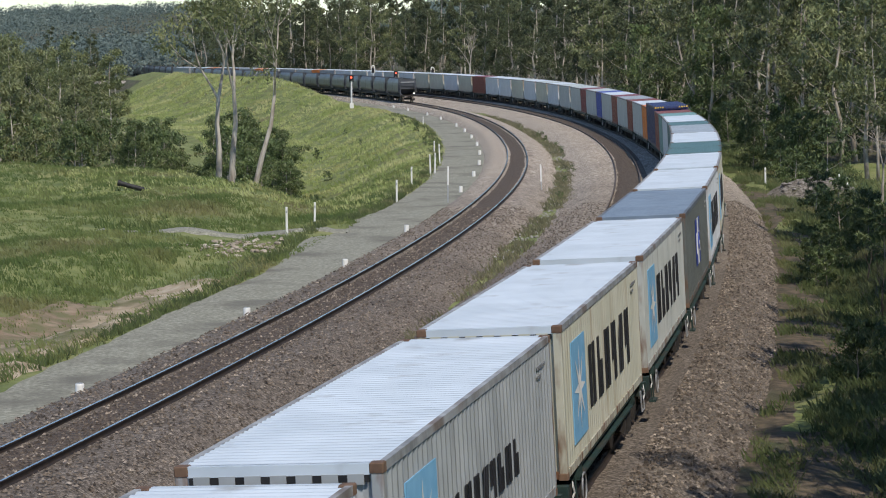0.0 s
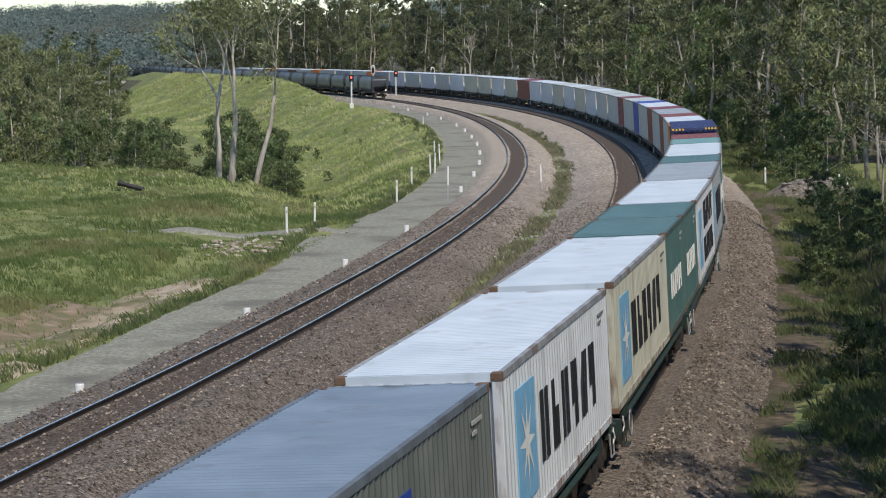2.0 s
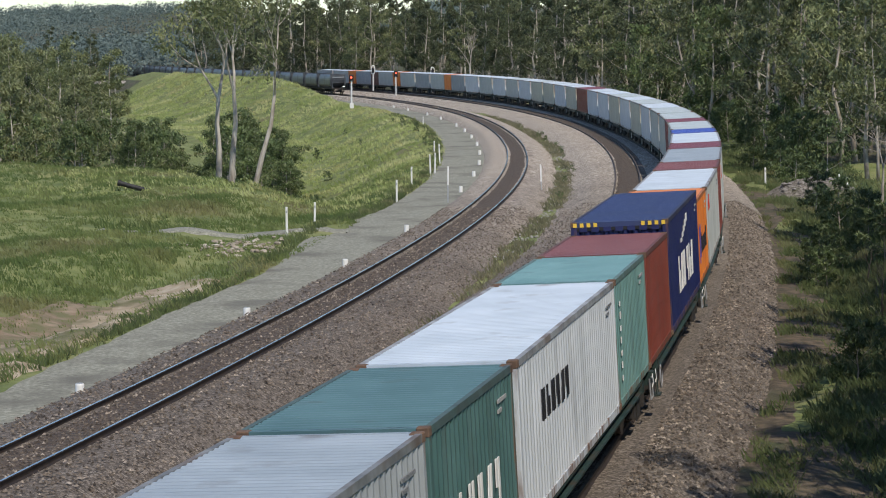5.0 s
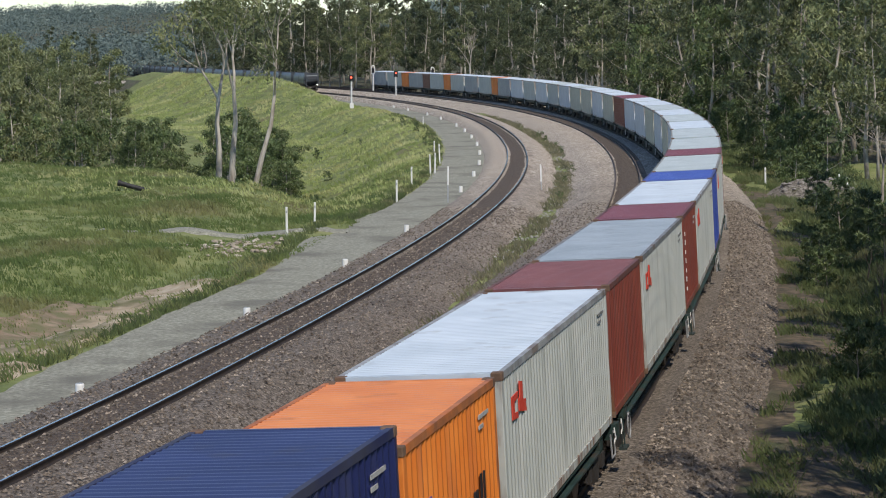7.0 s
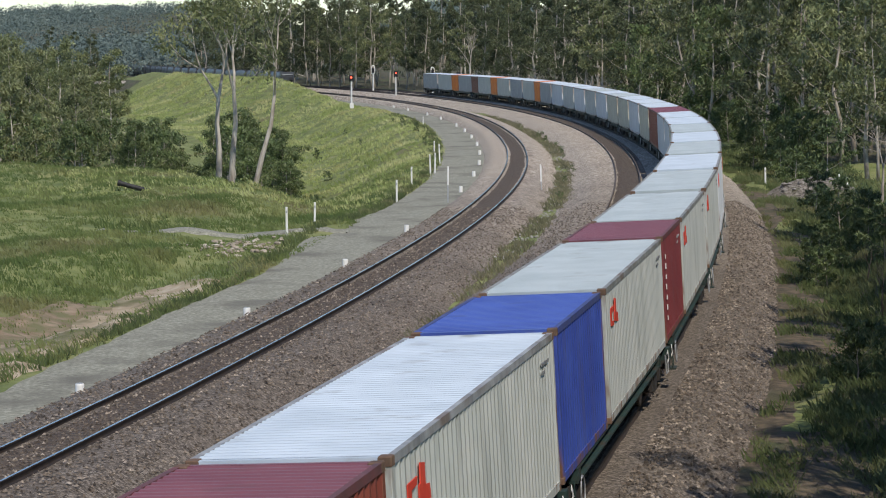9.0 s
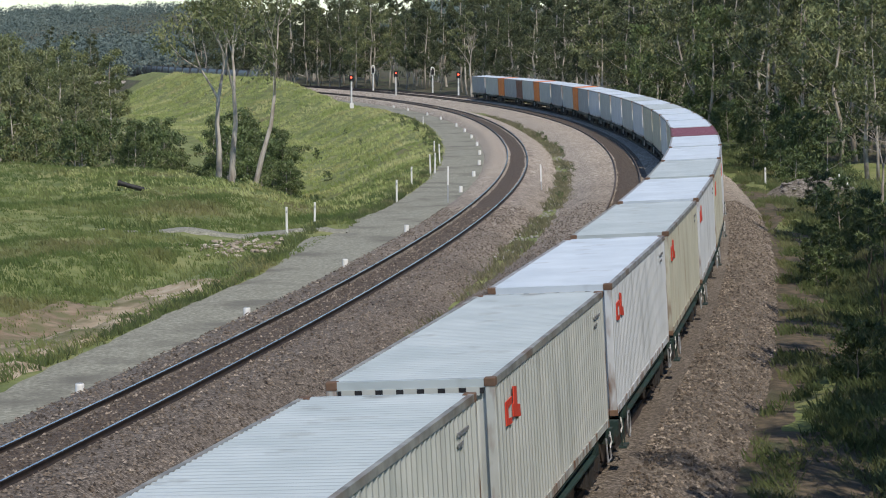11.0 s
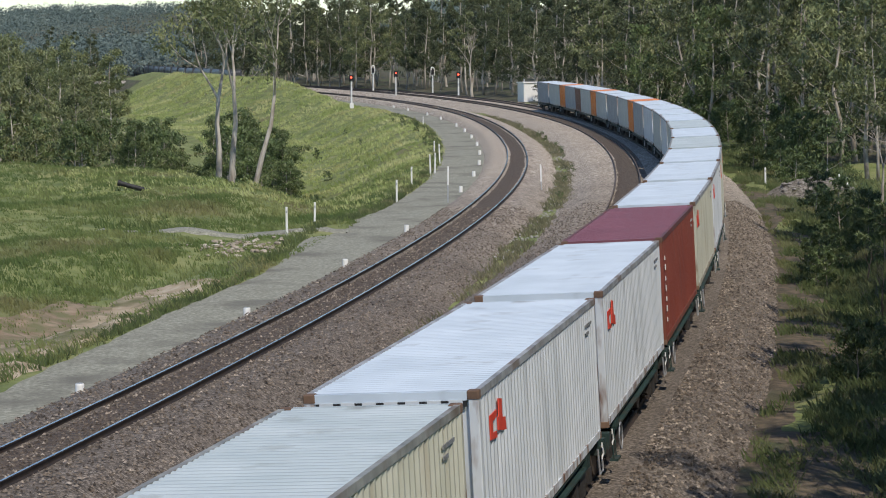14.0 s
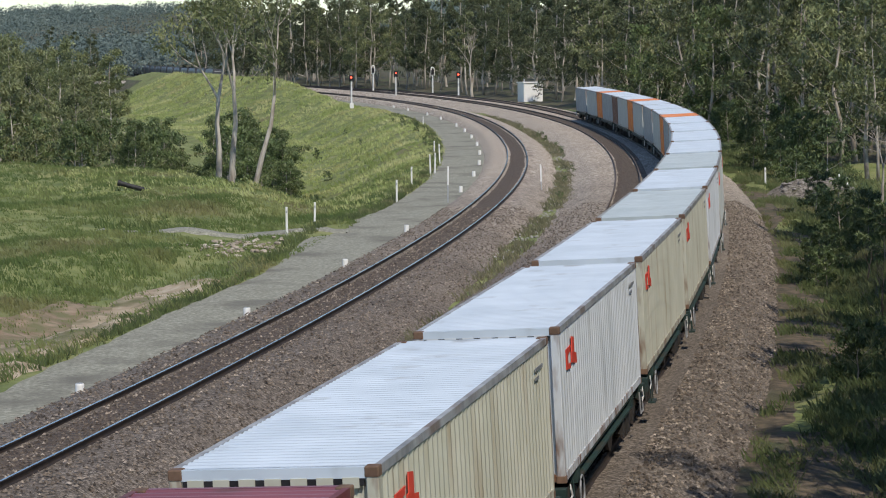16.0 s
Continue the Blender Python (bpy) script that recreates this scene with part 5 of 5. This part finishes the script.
ribbon("bank_soil", [(-18.6, 58.0), (-17.6, 66.0), (-16.6, 75.0), (-15.0, 85.0), (-13.4, 94.0)], 1.5, M_BANKSOIL, "bare pinkish soil on the meadow bank above the drain", "soil", 0.09)


def marker_post(x, y, height, label, steel=False, z=None):
    root = tagged(new("marker_post"), label, "post", group="marker posts")
    root.matrix_basis = pose(x, y, land_at(x, y) if z is None else z, (x * 7 % 3) - 1.5, (y * 3 % 4) - 2, 0)
    if steel:
        shared(("spost", height), "stake", lambda b: b.box(-0.035, 0.035, -0.035, 0.035, -0.3, height * 0.55), M_STEEL, root)
        shared(("stop", height), "upper_post", lambda b: b.chamfered(-0.05, 0.05, -0.04, 0.04, height * 0.5, height, 0.02), M_WHITE, root)
    else:
        shared(("post", height), "post", lambda b: b.chamfered(-0.055, 0.055, -0.045, 0.045, -0.3, height, 0.02), M_WHITE, root)
        shared(("band", height), "reflector", lambda b: b.box(-0.035, 0.035, -0.052, -0.046, height - 0.3, height - 0.18), M_STEEL, root)


for x, y, h in ((-7.75, 120.6, 1.45), (-6.75, 127.8, 1.45), (-2.75, 146.0, 1.4), (-2.05, 162.0, 1.35), (-0.85, 176.0, 1.6), (-0.55, 178.5, 1.6), (-0.2, 193.5, 1.6), (-0.7, 213.0, 1.2), (-2.2, 286.0, 1.2)):
    marker_post(x, y, h, "white painted marker post at the road edge")
marker_post(0.32, 143.5, 2.2, "steel stake with white upper end beside the track", True, -0.95)
marker_post(6.05, 148.0, 2.1, "steel stake with white upper end between the tracks", True, -1.0)
marker_post(20.6, 155.0, 1.15, "white marker post in the grass beyond the train")
marker_post(24.3, 149.0, 0.9, "white marker post under the trees")
marker_post(24.9, 149.5, 0.75, "white marker post under the trees")


def bollard(s, out=-2.98):
    p = place("left", s, out, -0.93)
    root = tagged(new("bollard"), "short white painted concrete bollard beside the ballast", "bollard", group="bollards along the track")
    root.matrix_basis = pose(p.x, p.y, p.z, (s * 3.7 % 5) - 2.5, (s * 5.1 % 6) - 3, s * 40 % 90)
    shared(("bollard",), "body", lambda b: b.tube([(0, 0, -0.2), (0, 0, 0.37), (0, 0, 0.4)], [0.125, 0.12, 0.105], 12), M_WHITE, root)
    shared(("bolcap",), "cap", lambda b: b.tube([(0, 0, 0.4), (0, 0, 0.412)], [0.1, 0.08], 12), M_STEEL, root)


for s in (54.6, 73.5, 92.5, 112.0, 145.5, 164.0, 181.0, 199.0, 217.0, 236.0, 254.0, 272.0, 300.0, 320.0, 345.0, 362.0):
    bollard(s)


def signal(px, y, height, lit, hoop, label):
    x = seen(px, y)
    root = tagged(new("railway_signal"), label, "signal", group="railway signals")
    root.matrix_basis = pose(x, y, -0.9)
    shared(("sigbase",), "concrete_base", lambda b: b.chamfered(-0.3, 0.3, -0.3, 0.3, -0.3, 0.55, 0.05), M_WHITE, root)
    shared(("sigmast", height), "mast", lambda b: b.tube([(0, 0, 0.4), (0, 0, height)], 0.11, 10), M_WHITE, root)
    shared(("sigladder", height), "ladder", lambda b: ([b.tube([(dx, 0.3, 0.4), (dx, 0.3, height - 0.6)], 0.02, 5) for dx in (-0.18, 0.18)], [b.box(-0.18, 0.18, 0.285, 0.315, 0.7 + 0.35 * k, 0.73 + 0.35 * k) for k in range(int((height - 1.4) / 0.35))]), M_STEEL, root)
    head = shared(("sighead", height), "signal_head", lambda b: (b.chamfered(-0.27, 0.27, -0.2, 0.06, height - 0.35, height + 0.55, 0.05), b.box(-0.35, 0.35, 0.06, 0.08, height - 0.45, height + 0.65)), M_DARK, root)
    if lit:
        shared(("siglamp", height), "red_lamp", lambda b: b.tube([(0, -0.205, height + 0.22), (0, -0.225, height + 0.22)], 0.14, 14), M_RED_LAMP, head, label="lit red signal lamp")
    if hoop:
        shared(("sighoop", height), "white_hoop", lambda b: b.tube([(-0.27, 0, height - 0.5)] + [(-0.27 * math.cos(a * math.pi / 8), 0, height + 0.75 + 0.27 * math.sin(a * math.pi / 8)) for a in range(9)] + [(0.27, 0, height - 0.5)], 0.1, 8), M_WHITE, root, label="white painted inverted hoop")


signal(-203, 380, 4.3, True, False, "railway signal showing red on a white-based mast")
signal(-154, 470, 4.6, False, True, "railway signal mast with white hoop target")
signal(-103, 432, 4.3, True, False, "railway signal showing red between the tracks")
signal(-20, 448, 4.4, False, True, "railway signal mast with white hoop target")
signal(38, 423, 4.1, True, False, "railway signal showing red near the woods")


def relay_hut():
    x, y = 14.7, 405.0
    root = tagged(new("relay_hut"), "white trackside equipment hut with dark scrawled paint", "hut")
    root.matrix_basis = pose(x, y, -1.15, 0, 0, 24) @ Matrix.Diagonal((1.1, 1.1, 1.14, 1))
    part1 = shared(("hutbody",), "body", lambda b: b.chamfered(-1.6, 1.6, -1.1, 1.1, 0.0, 2.9, 0.05), M_WHITE, root)
    shared(("hutroof",), "roof", lambda b: b.chamfered(-1.75, 1.75, -1.25, 1.25, 2.9, 3.05, 0.04), M_WHITE, root)
    shared(("hutdoor",), "door", lambda b: b.box(-1.35, -0.5, -1.13, -1.1, 0.1, 2.2), M_WHITE, root)
    rnd = random.Random(2)
    for k in range(16):
        cx, cz, w = rnd.uniform(0.0, 1.3), rnd.uniform(0.4, 2.5), rnd.uniform(0.12, 0.35)
        b = Build()
        b.tube([(cx - w, -1.112 - 0.002 * k, cz), (cx, -1.112 - 0.002 * k, cz + rnd.uniform(-0.4, 0.4)), (cx + w, -1.112 - 0.002 * k, cz + rnd.uniform(-0.3, 0.3))], 0.06, 5)
        b.done("paint_scrawl", M_BLACKMARK, part1)
    shared(("hutvent",), "roof_vent", lambda b: b.tube([(-1.0, 0, 3.0), (-1.0, 0, 3.5)], 0.12, 10), M_STEEL, root)


relay_hut()


def black_pipe():
    x, y = seen(-710, 152), 152
    root = tagged(new("drain_pipe"), "black plastic pipe lying in the long grass", "pipe")
    root.matrix_basis = pose(x, y, land_at(x, y) + 0.3, 0, 8, 0)
    shared(("pipe",), "pipe", lambda b: b.tube([(-0.6, 0, 0.12), (0.2, 0.1, 0.0), (1.3, 0.3, -0.15)], [0.16, 0.15, 0.15], 14), M_DARK, root)
    shared(("pipecollar",), "collar", lambda b: b.tube([(-0.68, 0, 0.13), (-0.5, 0.01, 0.11)], 0.2, 14), M_DARK, root)


black_pipe()


def spoil_mound():
    """A low heap of earth and gravel with stones on it."""
    x0, y0 = 22.6, 147.0
    root = tagged(new("spoil_mound"), "low grey-brown heap of earth and gravel in the verge", "mound")
    root.matrix_basis = pose(x0, y0, land_at(x0, y0) - 0.25, 0, 0, -12)
    verts, faces, n = [], [], 33
    for j in range(n):
        for i in range(n):
            u, w = -1 + 2 * i / (n - 1), -1 + 2 * j / (n - 1)
            h = max(0.0, 1 - u * u - w * w)
            verts.append((u * 3.3, w * 2.2, 1.35 * h ** 0.8 + 0.22 * h ** 0.3 * noise.noise((u * 3, w * 3, 1.0)) - 0.1))
    faces = [(j * n + i, j * n + i + 1, (j + 1) * n + i + 1, (j + 1) * n + i) for j in range(n - 1) for i in range(n - 1)]
    mesh_object("earth", verts, faces, M_SPOIL, root, smooth=True)
    rnd = random.Random(6)
    for k in range(22):
        u, w = rnd.uniform(-0.75, 0.75), rnd.uniform(-0.75, 0.2)
        h = max(0.0, 1 - u * u - w * w)
        b = Build()
        stone(b, (u * 3.3, w * 2.2, 1.35 * h ** 0.8 - 0.05), rnd.uniform(0.08, 0.22), rnd)
        b.done("stone", M_STONEGREY, root)


spoil_mound()


def far_house():
    x, y = seen(560, 430), 430
    root = tagged(new("house"), "pale-roofed house half hidden in the woods", "house")
    root.matrix_basis = pose(x, y, 0.6, 0, 0, 20)
    shared(("hwall",), "wall", lambda b: b.box(-4, 4, -3, 3, -2, 2.6), M_SAND, root)
    shared(("hroof",), "roof", lambda b: b.sheet([(-3.6, 2.5), (0, 4.0), (3.6, 2.5), (3.6, 2.4), (0, 3.85), (-3.6, 2.4)], "x", -4.4, 4.4, True), M_STEEL, root)
    win = shared(("hwin",), "window", lambda b: b.box(-0.7, 0.7, -3.03, -3.0, 0.8, 1.9), M_DARK, root)
    shared(("hwinf",), "window_frame", lambda b: b.box(-0.8, 0.8, -3.06, -3.03, 0.7, 0.8), M_WHITE, win)


far_house()


def motions():
    for thing, which, s0, gone, z in MOVERS:
        rows = []
        for k in range(17):
            t = float(k)
            s = s0 - gone(t)
            x, y, th = on_track(which, s)
            lean = CANT[which]
            m = pose(x, y, LEVEL[which], 0, 0, -math.degrees(th)) @ pose(0, 0, 0, 0, -lean, 0) @ pose(0, 0, z)
            rows.append((t, m))
        walk(thing, rows)


motions()
